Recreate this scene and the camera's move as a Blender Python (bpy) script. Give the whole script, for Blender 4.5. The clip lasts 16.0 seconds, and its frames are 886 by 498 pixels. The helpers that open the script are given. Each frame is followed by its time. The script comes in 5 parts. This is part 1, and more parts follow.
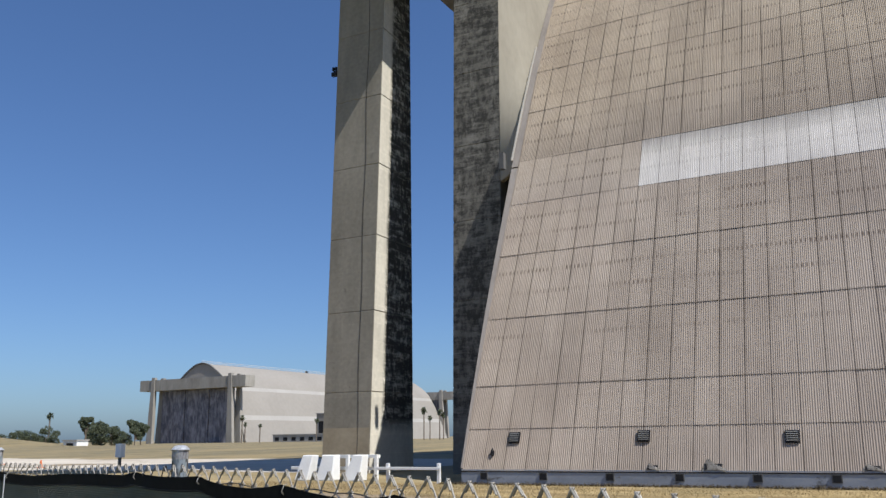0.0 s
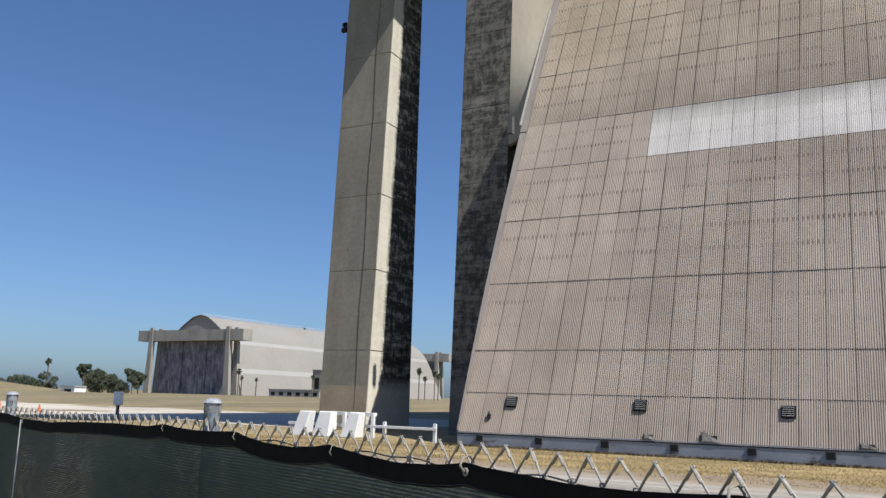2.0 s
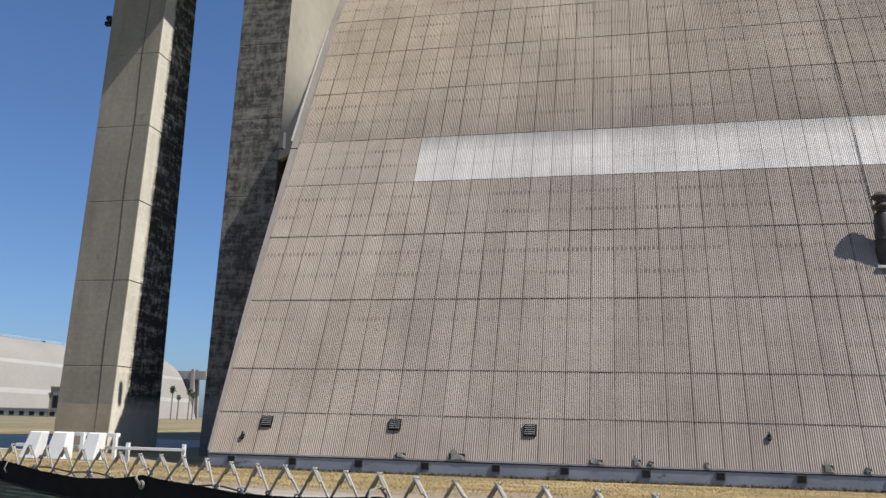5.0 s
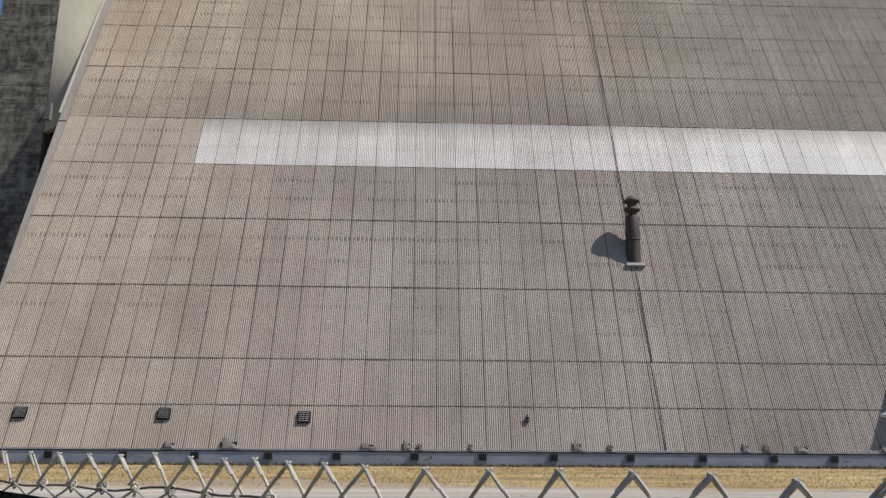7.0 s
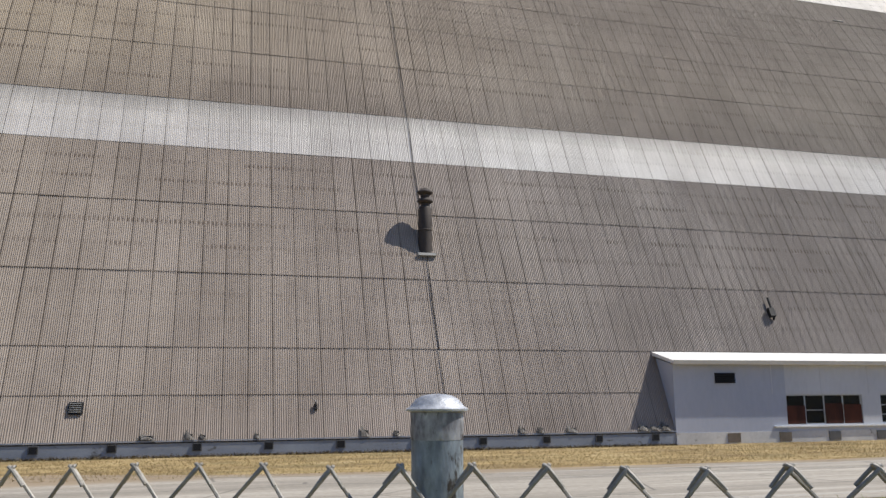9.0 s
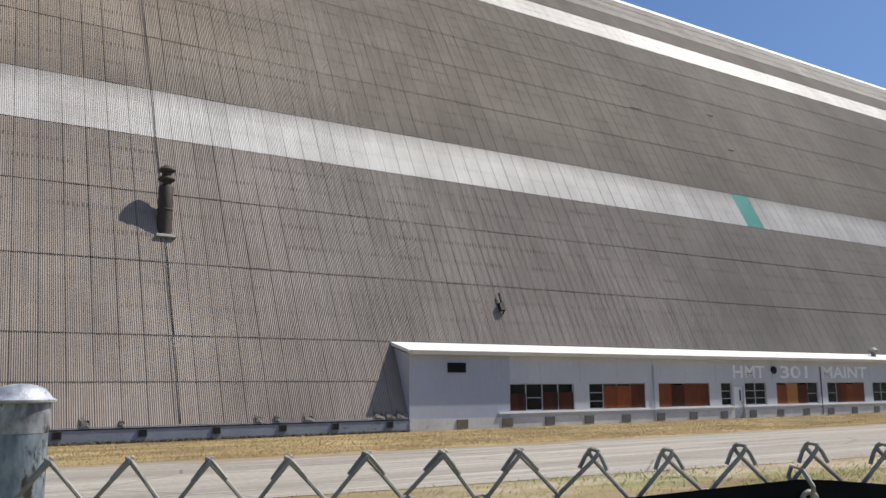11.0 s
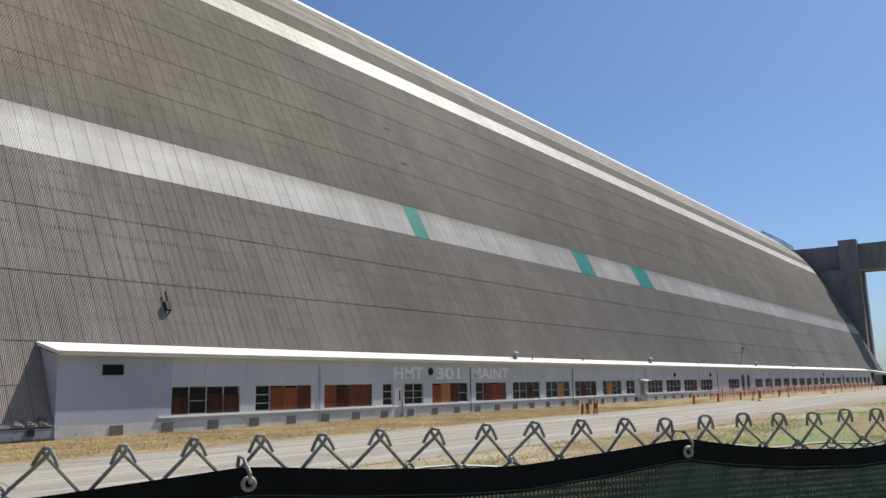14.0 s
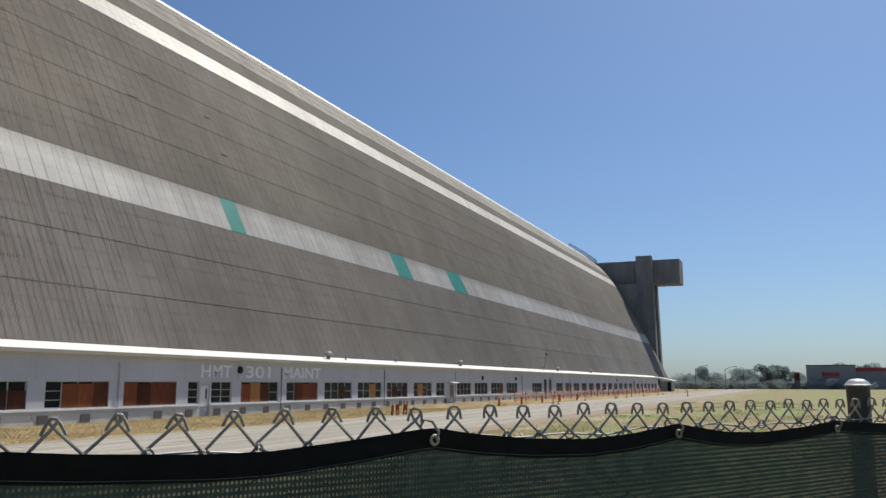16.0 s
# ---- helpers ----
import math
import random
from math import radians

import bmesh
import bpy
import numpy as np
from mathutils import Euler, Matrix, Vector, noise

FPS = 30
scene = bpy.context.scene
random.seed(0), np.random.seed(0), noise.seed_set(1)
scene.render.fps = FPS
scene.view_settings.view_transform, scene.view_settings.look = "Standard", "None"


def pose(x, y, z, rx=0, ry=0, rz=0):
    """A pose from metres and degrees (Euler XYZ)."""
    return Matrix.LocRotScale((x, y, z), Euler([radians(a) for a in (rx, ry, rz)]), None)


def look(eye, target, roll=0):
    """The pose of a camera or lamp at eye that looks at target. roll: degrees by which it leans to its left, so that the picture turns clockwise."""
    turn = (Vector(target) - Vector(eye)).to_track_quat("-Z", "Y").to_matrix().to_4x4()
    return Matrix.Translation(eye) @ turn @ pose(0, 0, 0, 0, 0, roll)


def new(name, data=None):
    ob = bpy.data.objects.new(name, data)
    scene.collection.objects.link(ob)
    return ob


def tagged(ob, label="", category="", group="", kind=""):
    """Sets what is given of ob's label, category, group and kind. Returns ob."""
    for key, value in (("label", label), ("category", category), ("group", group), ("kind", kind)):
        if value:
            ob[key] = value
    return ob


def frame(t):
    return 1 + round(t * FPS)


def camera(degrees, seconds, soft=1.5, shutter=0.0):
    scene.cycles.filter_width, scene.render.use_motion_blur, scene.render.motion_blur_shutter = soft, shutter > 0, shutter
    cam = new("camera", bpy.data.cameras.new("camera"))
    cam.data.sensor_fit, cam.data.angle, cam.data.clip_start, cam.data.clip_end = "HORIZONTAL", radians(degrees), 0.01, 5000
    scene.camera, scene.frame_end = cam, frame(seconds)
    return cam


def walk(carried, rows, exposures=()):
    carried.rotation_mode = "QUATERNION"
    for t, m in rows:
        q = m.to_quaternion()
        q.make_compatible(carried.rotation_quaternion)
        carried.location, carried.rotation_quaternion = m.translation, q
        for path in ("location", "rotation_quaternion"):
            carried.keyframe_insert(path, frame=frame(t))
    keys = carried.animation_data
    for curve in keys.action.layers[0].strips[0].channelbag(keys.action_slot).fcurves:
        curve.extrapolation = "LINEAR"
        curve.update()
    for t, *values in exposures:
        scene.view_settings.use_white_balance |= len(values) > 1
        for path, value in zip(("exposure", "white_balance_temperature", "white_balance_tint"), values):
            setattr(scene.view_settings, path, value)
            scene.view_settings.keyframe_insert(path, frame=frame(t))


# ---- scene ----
cam = camera(55.57, 16.0)
PATH = [
    (0.0, pose(18.680, -35.810, 2.199, 102.533, 0.890, 28.587)),
    (0.5, pose(18.630, -35.785, 2.200, 99.442, 0.823, 28.802)),
    (1.0, pose(18.563, -35.763, 2.214, 99.273, 0.867, 28.769)),
    (1.5, pose(18.503, -35.765, 2.209, 99.556, -0.233, 28.496)),
    (2.0, pose(18.470, -35.760, 2.204, 99.997, -1.439, 28.191)),
    (2.5, pose(18.478, -35.755, 2.193, 100.176, -2.507, 27.936)),
    (3.0, pose(18.502, -35.742, 2.190, 100.426, -2.537, 26.056)),
    (3.5, pose(18.525, -35.729, 2.190, 100.795, -1.875, 22.165)),
    (4.0, pose(18.530, -35.732, 2.188, 100.905, -2.262, 21.973)),
    (4.5, pose(18.580, -35.750, 2.189, 101.117, -2.570, 20.827)),
    (5.0, pose(18.612, -35.735, 2.190, 101.679, -1.383, 12.209)),
    (7.5, pose(19.295, -36.231, 2.188, 100.881, 0.294, -6.680)),
    (8.0, pose(19.342, -36.242, 2.194, 100.160, 1.316, -13.213)),
    (8.5, pose(19.361, -36.256, 2.198, 100.124, 1.056, -14.747)),
    (11.0, pose(19.518, -36.332, 2.200, 99.274, 0.364, -32.950)),
    (11.5, pose(19.494, -36.342, 2.208, 99.292, 1.816, -39.703)),
    (12.0, pose(19.525, -36.384, 2.210, 99.270, 1.654, -40.657)),
    (12.5, pose(19.550, -36.426, 2.209, 99.075, 2.099, -44.452)),
    (13.0, pose(19.565, -36.466, 2.205, 99.105, 1.433, -46.254)),
    (13.5, pose(19.593, -36.501, 2.199, 99.018, 1.963, -53.864)),
    (14.0, pose(19.608, -36.543, 2.196, 99.151, 0.918, -54.841)),
    (14.5, pose(19.611, -36.573, 2.196, 99.229, 1.140, -60.158)),
    (15.0, pose(19.619, -36.608, 2.192, 99.283, 0.485, -64.157)),
    (15.5, pose(19.612, -36.629, 2.183, 99.167, -0.125, -65.280)),
    (16.0, pose(19.622, -36.627, 2.180, 99.106, -0.035, -67.377)),
]
walk(cam, PATH, exposures=[(0.0, 0.26, 6280, 10), (5.0, 0.29, 6420, 10), (9.0, 0.16, 6500, 10), (12.0, 0.18, 6480, 9), (13.3, 0.23, 6530, 8), (14.3, 0.08, 6580, 8), (16.0, 0.03, 6660, 7)])

# ---- world and light ----
SUN = Vector((0.56, -0.118, 0.80)).normalized()
elev = math.asin(SUN.z)
rot = math.atan2(SUN.x, SUN.y)
world = bpy.data.worlds.new("sky")
scene.world = world
world.use_nodes = True
wn = world.node_tree
sky = wn.nodes.new("ShaderNodeTexSky")
sky.sky_type = "NISHITA"
sky.sun_disc = False
sky.sun_elevation, sky.sun_rotation = elev, rot
sky.altitude, sky.air_density, sky.dust_density, sky.ozone_density = 0, 0.9, 1.1, 0.8
tint = wn.nodes.new("ShaderNodeMix")
tint.data_type, tint.blend_type = "RGBA", "MULTIPLY"
tint.inputs[0].default_value = 1.0
tint.inputs[7].default_value = (0.755, 0.975, 1.27, 1)
wn.links.new(sky.outputs[0], tint.inputs[6])
veil = wn.nodes.new("ShaderNodeMix")
veil.data_type = "RGBA"
veil.inputs[0].default_value = 0.08
veil.inputs[7].default_value = (0.9, 2.3, 6.5, 1)
wn.links.new(tint.outputs[2], veil.inputs[6])
wn.links.new(veil.outputs[2], wn.nodes["Background"].inputs[0])
wn.nodes["Background"].inputs[1].default_value = 0.077
sl = bpy.data.lights.new("sun", "SUN")
sl.energy, sl.angle, sl.color = 5.0, radians(0.53), (1.0, 0.95, 0.86)
sun = new("sun", sl)
sun.matrix_world = look(SUN * 200, (0, 0, 0))


# ---- materials ----
def mat(name, rough=0.8, metal=0.0):
    m = bpy.data.materials.new(name)
    m.use_nodes = True
    b = m.node_tree.nodes["Principled BSDF"]
    b.inputs["Roughness"].default_value, b.inputs["Metallic"].default_value = rough, metal
    return m, m.node_tree, b


def nd(nt, kind, **kw):
    n = nt.nodes.new("ShaderNode" + kind)
    for k, val in kw.items():
        if k in ("operation", "blend_type", "data_type", "noise_dimensions", "wave_type", "bands_direction", "feature", "distance"):
            if k == "operation":
                n.operation = val
            elif k == "blend_type":
                n.blend_type = val
            elif k == "data_type":
                n.data_type = val
            elif k == "feature":
                n.feature = val
            elif k == "bands_direction":
                n.bands_direction = val
        else:
            n.inputs[k].default_value = val
    return n


def mapping(nt, scale=(1, 1, 1), space="Object"):
    tc = nd(nt, "TexCoord")
    mp = nd(nt, "Mapping")
    mp.inputs["Scale"].default_value = scale
    nt.links.new(tc.outputs[space], mp.inputs[0])
    return mp.outputs[0]


def world_pos(nt, scale=(1, 1, 1)):
    g = nd(nt, "NewGeometry")
    mp = nd(nt, "Mapping")
    mp.inputs["Scale"].default_value = scale
    nt.links.new(g.outputs["Position"], mp.inputs[0])
    return mp.outputs[0]


def noise_at(nt, vec, scale, detail=4.0, rough=0.55):
    n = nd(nt, "TexNoise", Scale=scale, Detail=detail, Roughness=rough)
    nt.links.new(vec, n.inputs["Vector"])
    return n.outputs["Fac"]


def ramp(nt, fac, stops):
    r = nd(nt, "ValToRGB")
    els = r.color_ramp.elements
    while len(els) < len(stops):
        els.new(0.5)
    for e, (p, c) in zip(els, stops):
        e.position = p
        e.color = (c, c, c, 1) if isinstance(c, (int, float)) else (*c, 1)
    nt.links.new(fac, r.inputs[0])
    return r.outputs[0]


def mix(nt, fac, a, b, blend="MIX"):
    m = nd(nt, "Mix", data_type="RGBA", blend_type=blend)
    for sock, val in ((m.inputs[0], fac), (m.inputs[6], a), (m.inputs[7], b)):
        if isinstance(val, (int, float)):
            sock.default_value = val
        elif isinstance(val, tuple):
            sock.default_value = (*val, 1)
        else:
            nt.links.new(val, sock)
    return m.outputs[2]


def math_node(nt, op, a, b=0.0):
    m = nd(nt, "Math", operation=op)
    for sock, val in ((m.inputs[0], a), (m.inputs[1], b)):
        if isinstance(val, (int, float)):
            sock.default_value = val
        else:
            nt.links.new(val, sock)
    return m.outputs[0]


def bump(nt, b, height, dist=0.01, strength=0.6):
    n = nd(nt, "Bump", Strength=strength, Distance=dist)
    nt.links.new(height, n.inputs["Height"])
    nt.links.new(n.outputs[0], b.inputs["Normal"])


def rough_mat(name, dark, light, scale=2.0, fine=30.0, rough=0.85, metal=0.0, bump_d=0.005, stretch=(1, 1, 1), contrast=(0.3, 0.7), spots=None, pos=True):
    """A mottled surface: two noises between a dark and a light colour, with relief."""
    m, nt, b = mat(name, rough, metal)
    if metal < 0.05:
        b.inputs["Specular IOR Level"].default_value = 0.22
    vec = world_pos(nt, stretch) if pos else mapping(nt, stretch)
    a, c = noise_at(nt, vec, scale), noise_at(nt, vec, fine, 6.0)
    f = math_node(nt, "ADD", math_node(nt, "MULTIPLY", a, 0.65), math_node(nt, "MULTIPLY", c, 0.35))
    col = ramp(nt, f, [(contrast[0], dark), (contrast[1], light)])
    if spots:
        s = ramp(nt, noise_at(nt, vec, spots[1], 5.0, 0.65), [(spots[2], 0.0), (spots[2] + 0.06, 1.0)])
        col = mix(nt, s, col, spots[0])
    nt.links.new(col, b.inputs["Base Color"])
    bump(nt, b, c, bump_d)
    return m


CORR = 12  # corrugations to a sheet


def sheet_mat(name, base, tint, random_by_object, streak=0.16, rough=0.8, seam=0.75, dashes=0.8, grime=0.0, fade=1.0):
    """Weathered corrugated cladding: each sheet its own shade, dirty laps, rust dashes under the fixings, long rain streaks."""
    m, nt, b = mat(name, rough)
    b.inputs["Specular IOR Level"].default_value = 0.1
    if random_by_object:
        rnd = nd(nt, "ObjectInfo").outputs["Random"]
    else:
        rnd = nd(nt, "NewGeometry").outputs["Random Per Island"]
    uv = nd(nt, "UVMap")
    uv.uv_map = "UVMap"
    sep = nd(nt, "SeparateXYZ")
    nt.links.new(uv.outputs[0], sep.inputs[0])
    u, w = sep.outputs[0], sep.outputs[1]
    pos = world_pos(nt)
    col = mix(nt, rnd, base, tint)
    px = nd(nt, "SeparateXYZ")
    nt.links.new(pos, px.inputs[0])
    # lighter beige near the end wall and on the upper courses; further along, shade of the waves painted as darker,
    # cooler grey
    length_shade = ramp(nt, math_node(nt, "ADD", math_node(nt, "DIVIDE", px.outputs[0], 300.0), math_node(nt, "MULTIPLY", math_node(nt, "SUBTRACT", noise_at(nt, pos, 0.12, 4.0), 0.5), 0.034)),
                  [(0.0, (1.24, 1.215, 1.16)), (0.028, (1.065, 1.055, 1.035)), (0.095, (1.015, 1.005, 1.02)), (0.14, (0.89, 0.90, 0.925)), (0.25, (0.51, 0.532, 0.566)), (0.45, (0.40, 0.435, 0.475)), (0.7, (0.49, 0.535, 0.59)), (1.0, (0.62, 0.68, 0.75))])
    col = mix(nt, fade, col, length_shade, "MULTIPLY")
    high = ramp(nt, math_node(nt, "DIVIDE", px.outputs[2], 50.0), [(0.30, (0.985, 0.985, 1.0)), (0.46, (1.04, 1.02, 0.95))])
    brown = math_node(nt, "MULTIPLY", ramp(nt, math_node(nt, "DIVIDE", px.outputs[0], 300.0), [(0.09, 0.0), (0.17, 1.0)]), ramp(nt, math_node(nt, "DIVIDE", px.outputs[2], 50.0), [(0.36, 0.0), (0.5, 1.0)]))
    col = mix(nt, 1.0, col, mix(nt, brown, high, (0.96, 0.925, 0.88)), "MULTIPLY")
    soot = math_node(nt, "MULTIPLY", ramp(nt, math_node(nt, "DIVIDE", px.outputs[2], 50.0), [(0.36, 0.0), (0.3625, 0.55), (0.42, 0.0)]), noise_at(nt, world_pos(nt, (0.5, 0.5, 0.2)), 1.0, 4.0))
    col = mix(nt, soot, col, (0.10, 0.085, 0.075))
    big = ramp(nt, noise_at(nt, pos, 0.055, 3.0), [(0.3, (0.86, 0.83, 0.81)), (0.7, (1.08, 1.06, 1.03))])
    col = mix(nt, 1.0, col, big, "MULTIPLY")
    mid = ramp(nt, noise_at(nt, world_pos(nt, (1.0, 0.6, 0.6)), 0.3, 5.0, 0.65), [(0.32, (0.84, 0.82, 0.81)), (0.68, (1.10, 1.09, 1.08))])
    col = mix(nt, 1.0, col, mid, "MULTIPLY")
    rain = noise_at(nt, world_pos(nt, (5.0, 0.12, 0.12)), 1.0, 4.0)
    col = mix(nt, streak, col, ramp(nt, rain, [(0.35, (0.72, 0.70, 0.68)), (0.65, (1.12, 1.11, 1.09))]), "MULTIPLY")
    # dirt that gathers at the side laps and end laps
    eu = math_node(nt, "ABSOLUTE", math_node(nt, "SUBTRACT", u, 0.5))
    ev = math_node(nt, "ABSOLUTE", math_node(nt, "SUBTRACT", w, 0.5))
    wob = math_node(nt, "MULTIPLY", math_node(nt, "SUBTRACT", noise_at(nt, pos, 1.3), 0.5), 0.03)
    wide = ramp(nt, math_node(nt, "DIVIDE", px.outputs[0], 300.0), [(0.11, 0.0), (0.2, 0.035)])
    lap_u = ramp(nt, math_node(nt, "ADD", math_node(nt, "ADD", eu, wob), wide), [(0.452, 0.0), (0.482, 1.0)])
    lap_v = ramp(nt, ev, [(0.482, 0.0), (0.497, 1.0)])
    patch = ramp(nt, noise_at(nt, world_pos(nt, (1.0, 0.45, 0.45)), 0.4), [(0.36, 0.15), (0.6, 1.0)])
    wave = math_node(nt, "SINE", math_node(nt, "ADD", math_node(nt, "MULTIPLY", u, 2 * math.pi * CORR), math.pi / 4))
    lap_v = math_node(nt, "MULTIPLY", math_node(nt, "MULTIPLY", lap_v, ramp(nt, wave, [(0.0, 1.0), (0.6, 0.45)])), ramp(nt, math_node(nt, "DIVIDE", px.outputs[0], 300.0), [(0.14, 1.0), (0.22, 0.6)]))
    # shading of the waves painted in: darker valleys, lighter crests, weaker along the length
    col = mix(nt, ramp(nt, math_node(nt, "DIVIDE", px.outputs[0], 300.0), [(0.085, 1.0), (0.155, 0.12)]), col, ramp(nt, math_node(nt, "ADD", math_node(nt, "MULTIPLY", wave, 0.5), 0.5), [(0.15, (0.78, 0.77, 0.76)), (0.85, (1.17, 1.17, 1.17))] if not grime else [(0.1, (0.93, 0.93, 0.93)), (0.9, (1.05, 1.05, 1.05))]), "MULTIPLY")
    lap_u = math_node(nt, "MULTIPLY", lap_u, ramp(nt, math_node(nt, "DIVIDE", px.outputs[0], 300.0), [(0.15, 1.0), (0.45, 0.55)]))
    lap = math_node(nt, "MAXIMUM", math_node(nt, "MULTIPLY", lap_u, patch), math_node(nt, "MULTIPLY", lap_v, math_node(nt, "ADD", math_node(nt, "MULTIPLY", patch, 0.55), 0.3)))
    low = ramp(nt, math_node(nt, "DIVIDE", px.outputs[2], 50.0), [(0.02, 0.5), (0.2, 1.0)])
    col = mix(nt, math_node(nt, "MULTIPLY", math_node(nt, "MULTIPLY", lap, low), seam), col, (0.075, 0.06, 0.05))
    # rust dashes below two rows of fixings
    d = None
    for at in (0.36, 0.69):
        r = ramp(nt, math_node(nt, "ABSOLUTE", math_node(nt, "SUBTRACT", w, at)), [(0.018, 1.0), (0.042, 0.0)])
        d = r if d is None else math_node(nt, "MAXIMUM", d, r)
    d = math_node(nt, "MULTIPLY", d, ramp(nt, math_node(nt, "DIVIDE", px.outputs[2], 50.0), [(0.06, 0.15), (0.2, 1.0)]))
    dash = math_node(nt, "GREATER_THAN", math_node(nt, "FRACT", math_node(nt, "MULTIPLY", u, 5.0)), 0.6)
    spotty = ramp(nt, noise_at(nt, pos, 0.55, 4.0, 0.65), [(0.43, 0.13), (0.6, dashes)])
    col = mix(nt, math_node(nt, "MULTIPLY", math_node(nt, "MULTIPLY", d, dash), spotty), col, (0.10, 0.075, 0.06))
    if grime:
        # soot washed down from the course above over the head of the pale sheets
        run = math_node(nt, "ADD", w, math_node(nt, "MULTIPLY", math_node(nt, "SUBTRACT", noise_at(nt, world_pos(nt, (7.0, 0.25, 0.25)), 1.0, 5.0), 0.5), 0.42))
        col = mix(nt, ramp(nt, run, [(0.62, 0.0), (1.04, grime)]), col, (0.22, 0.205, 0.19))
    nt.links.new(col, b.inputs["Base Color"])
    bump(nt, b, noise_at(nt, pos, 9.0, 5.0), 0.004, 0.4)
    return m


CLAD, CLAD2 = (0.298, 0.268, 0.237), (0.330, 0.298, 0.265)
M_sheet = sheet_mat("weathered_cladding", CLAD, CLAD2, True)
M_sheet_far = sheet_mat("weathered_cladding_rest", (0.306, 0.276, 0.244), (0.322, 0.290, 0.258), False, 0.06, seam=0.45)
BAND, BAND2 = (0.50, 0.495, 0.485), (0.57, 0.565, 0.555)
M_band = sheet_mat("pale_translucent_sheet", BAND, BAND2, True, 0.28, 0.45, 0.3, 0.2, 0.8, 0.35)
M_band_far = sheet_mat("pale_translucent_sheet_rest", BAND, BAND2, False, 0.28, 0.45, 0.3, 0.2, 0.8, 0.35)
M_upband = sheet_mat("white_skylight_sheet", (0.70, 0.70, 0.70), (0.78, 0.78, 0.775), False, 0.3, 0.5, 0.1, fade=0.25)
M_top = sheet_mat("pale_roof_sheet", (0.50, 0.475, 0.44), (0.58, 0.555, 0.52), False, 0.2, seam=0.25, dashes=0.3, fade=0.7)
M_green = rough_mat("green_sheet", (0.006, 0.165, 0.145), (0.014, 0.24, 0.21), 0.8, 6.0, 0.5)
M_backing = rough_mat("dark_backing", (0.05, 0.045, 0.04), (0.09, 0.08, 0.07), 0.5, 5.0)
# far end concrete: haze and shade put into a greyer, darker copy
M_conc_grey = rough_mat("hazed_weathered_concrete", (0.135, 0.137, 0.143), (0.25, 0.25, 0.255), 0.35, 3.0, 0.9, bump_d=0.02, stretch=(1, 1, 0.35))
M_conc = rough_mat("weathered_concrete", (0.17, 0.155, 0.135), (0.31, 0.285, 0.25), 0.35, 3.0, 0.9, bump_d=0.02, stretch=(1, 1, 0.35))
M_conc_dark = rough_mat("mould_stained_concrete", (0.055, 0.052, 0.048), (0.20, 0.185, 0.165), 0.55, 4.0, 0.9, bump_d=0.02, contrast=(0.38, 0.66))
def pier_mat(name, dark, light, mould, amount, grain=1.0, lit_edge=None, courses=0.55):
    """Board-formed concrete: faint pour lines, rain streaks and black mould in blocky patches."""
    m, nt, b = mat(name, 0.92)
    b.inputs["Specular IOR Level"].default_value = 0.12
    pos = world_pos(nt)
    f = math_node(nt, "ADD", math_node(nt, "MULTIPLY", noise_at(nt, world_pos(nt, (0.8, 0.8, 0.16)), 1.0, 5.0), 0.6), math_node(nt, "MULTIPLY", noise_at(nt, pos, 4.0, 6.0), 0.4))
    col = ramp(nt, f, [(0.3, dark), (0.7, light)])
    bx = nd(nt, "TexBrick", Scale=1.0)
    bx.offset = 0.5
    bx.inputs["Brick Width"].default_value, bx.inputs["Row Height"].default_value, bx.inputs["Mortar Size"].default_value = 2.6, 1.18, 0.02
    bx.inputs["Color1"].default_value, bx.inputs["Color2"].default_value, bx.inputs["Mortar"].default_value = (0.82, 0.82, 0.82, 1), (1.12, 1.12, 1.12, 1), (1.35, 1.35, 1.35, 1)
    cmb = nd(nt, "CombineXYZ")
    sp = nd(nt, "SeparateXYZ")
    nt.links.new(pos, sp.inputs[0])
    nt.links.new(math_node(nt, "ADD", sp.outputs[0], sp.outputs[1]), cmb.inputs[0])
    nt.links.new(sp.outputs[2], cmb.inputs[1])
    nt.links.new(cmb.outputs[0], bx.inputs["Vector"])
    col = mix(nt, courses, col, bx.outputs["Color"], "MULTIPLY")
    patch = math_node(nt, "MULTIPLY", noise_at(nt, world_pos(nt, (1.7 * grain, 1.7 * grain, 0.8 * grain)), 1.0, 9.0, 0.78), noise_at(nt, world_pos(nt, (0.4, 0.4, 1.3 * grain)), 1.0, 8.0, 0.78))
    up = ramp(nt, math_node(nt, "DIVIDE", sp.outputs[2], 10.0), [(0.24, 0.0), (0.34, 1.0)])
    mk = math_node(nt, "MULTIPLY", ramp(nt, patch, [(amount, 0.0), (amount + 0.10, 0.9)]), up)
    if lit_edge:
        # black mould doubles as painted shade: it stops short of the sunlit corner strip
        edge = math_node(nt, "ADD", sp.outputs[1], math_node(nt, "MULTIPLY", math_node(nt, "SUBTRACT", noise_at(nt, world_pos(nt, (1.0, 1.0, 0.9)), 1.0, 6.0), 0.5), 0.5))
        mk = math_node(nt, "MULTIPLY", mk, ramp(nt, math_node(nt, "DIVIDE", math_node(nt, "SUBTRACT", edge, math_node(nt, "MULTIPLY", sp.outputs[2], 0.042)), 20.0), [((lit_edge - 0.15) / 20.0, 0.10), ((lit_edge + 0.2) / 20.0, 1.0)]))
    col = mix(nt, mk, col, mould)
    nt.links.new(col, b.inputs["Base Color"])
    bump(nt, b, noise_at(nt, pos, 7.0, 7.0), 0.02, 0.5)
    return m


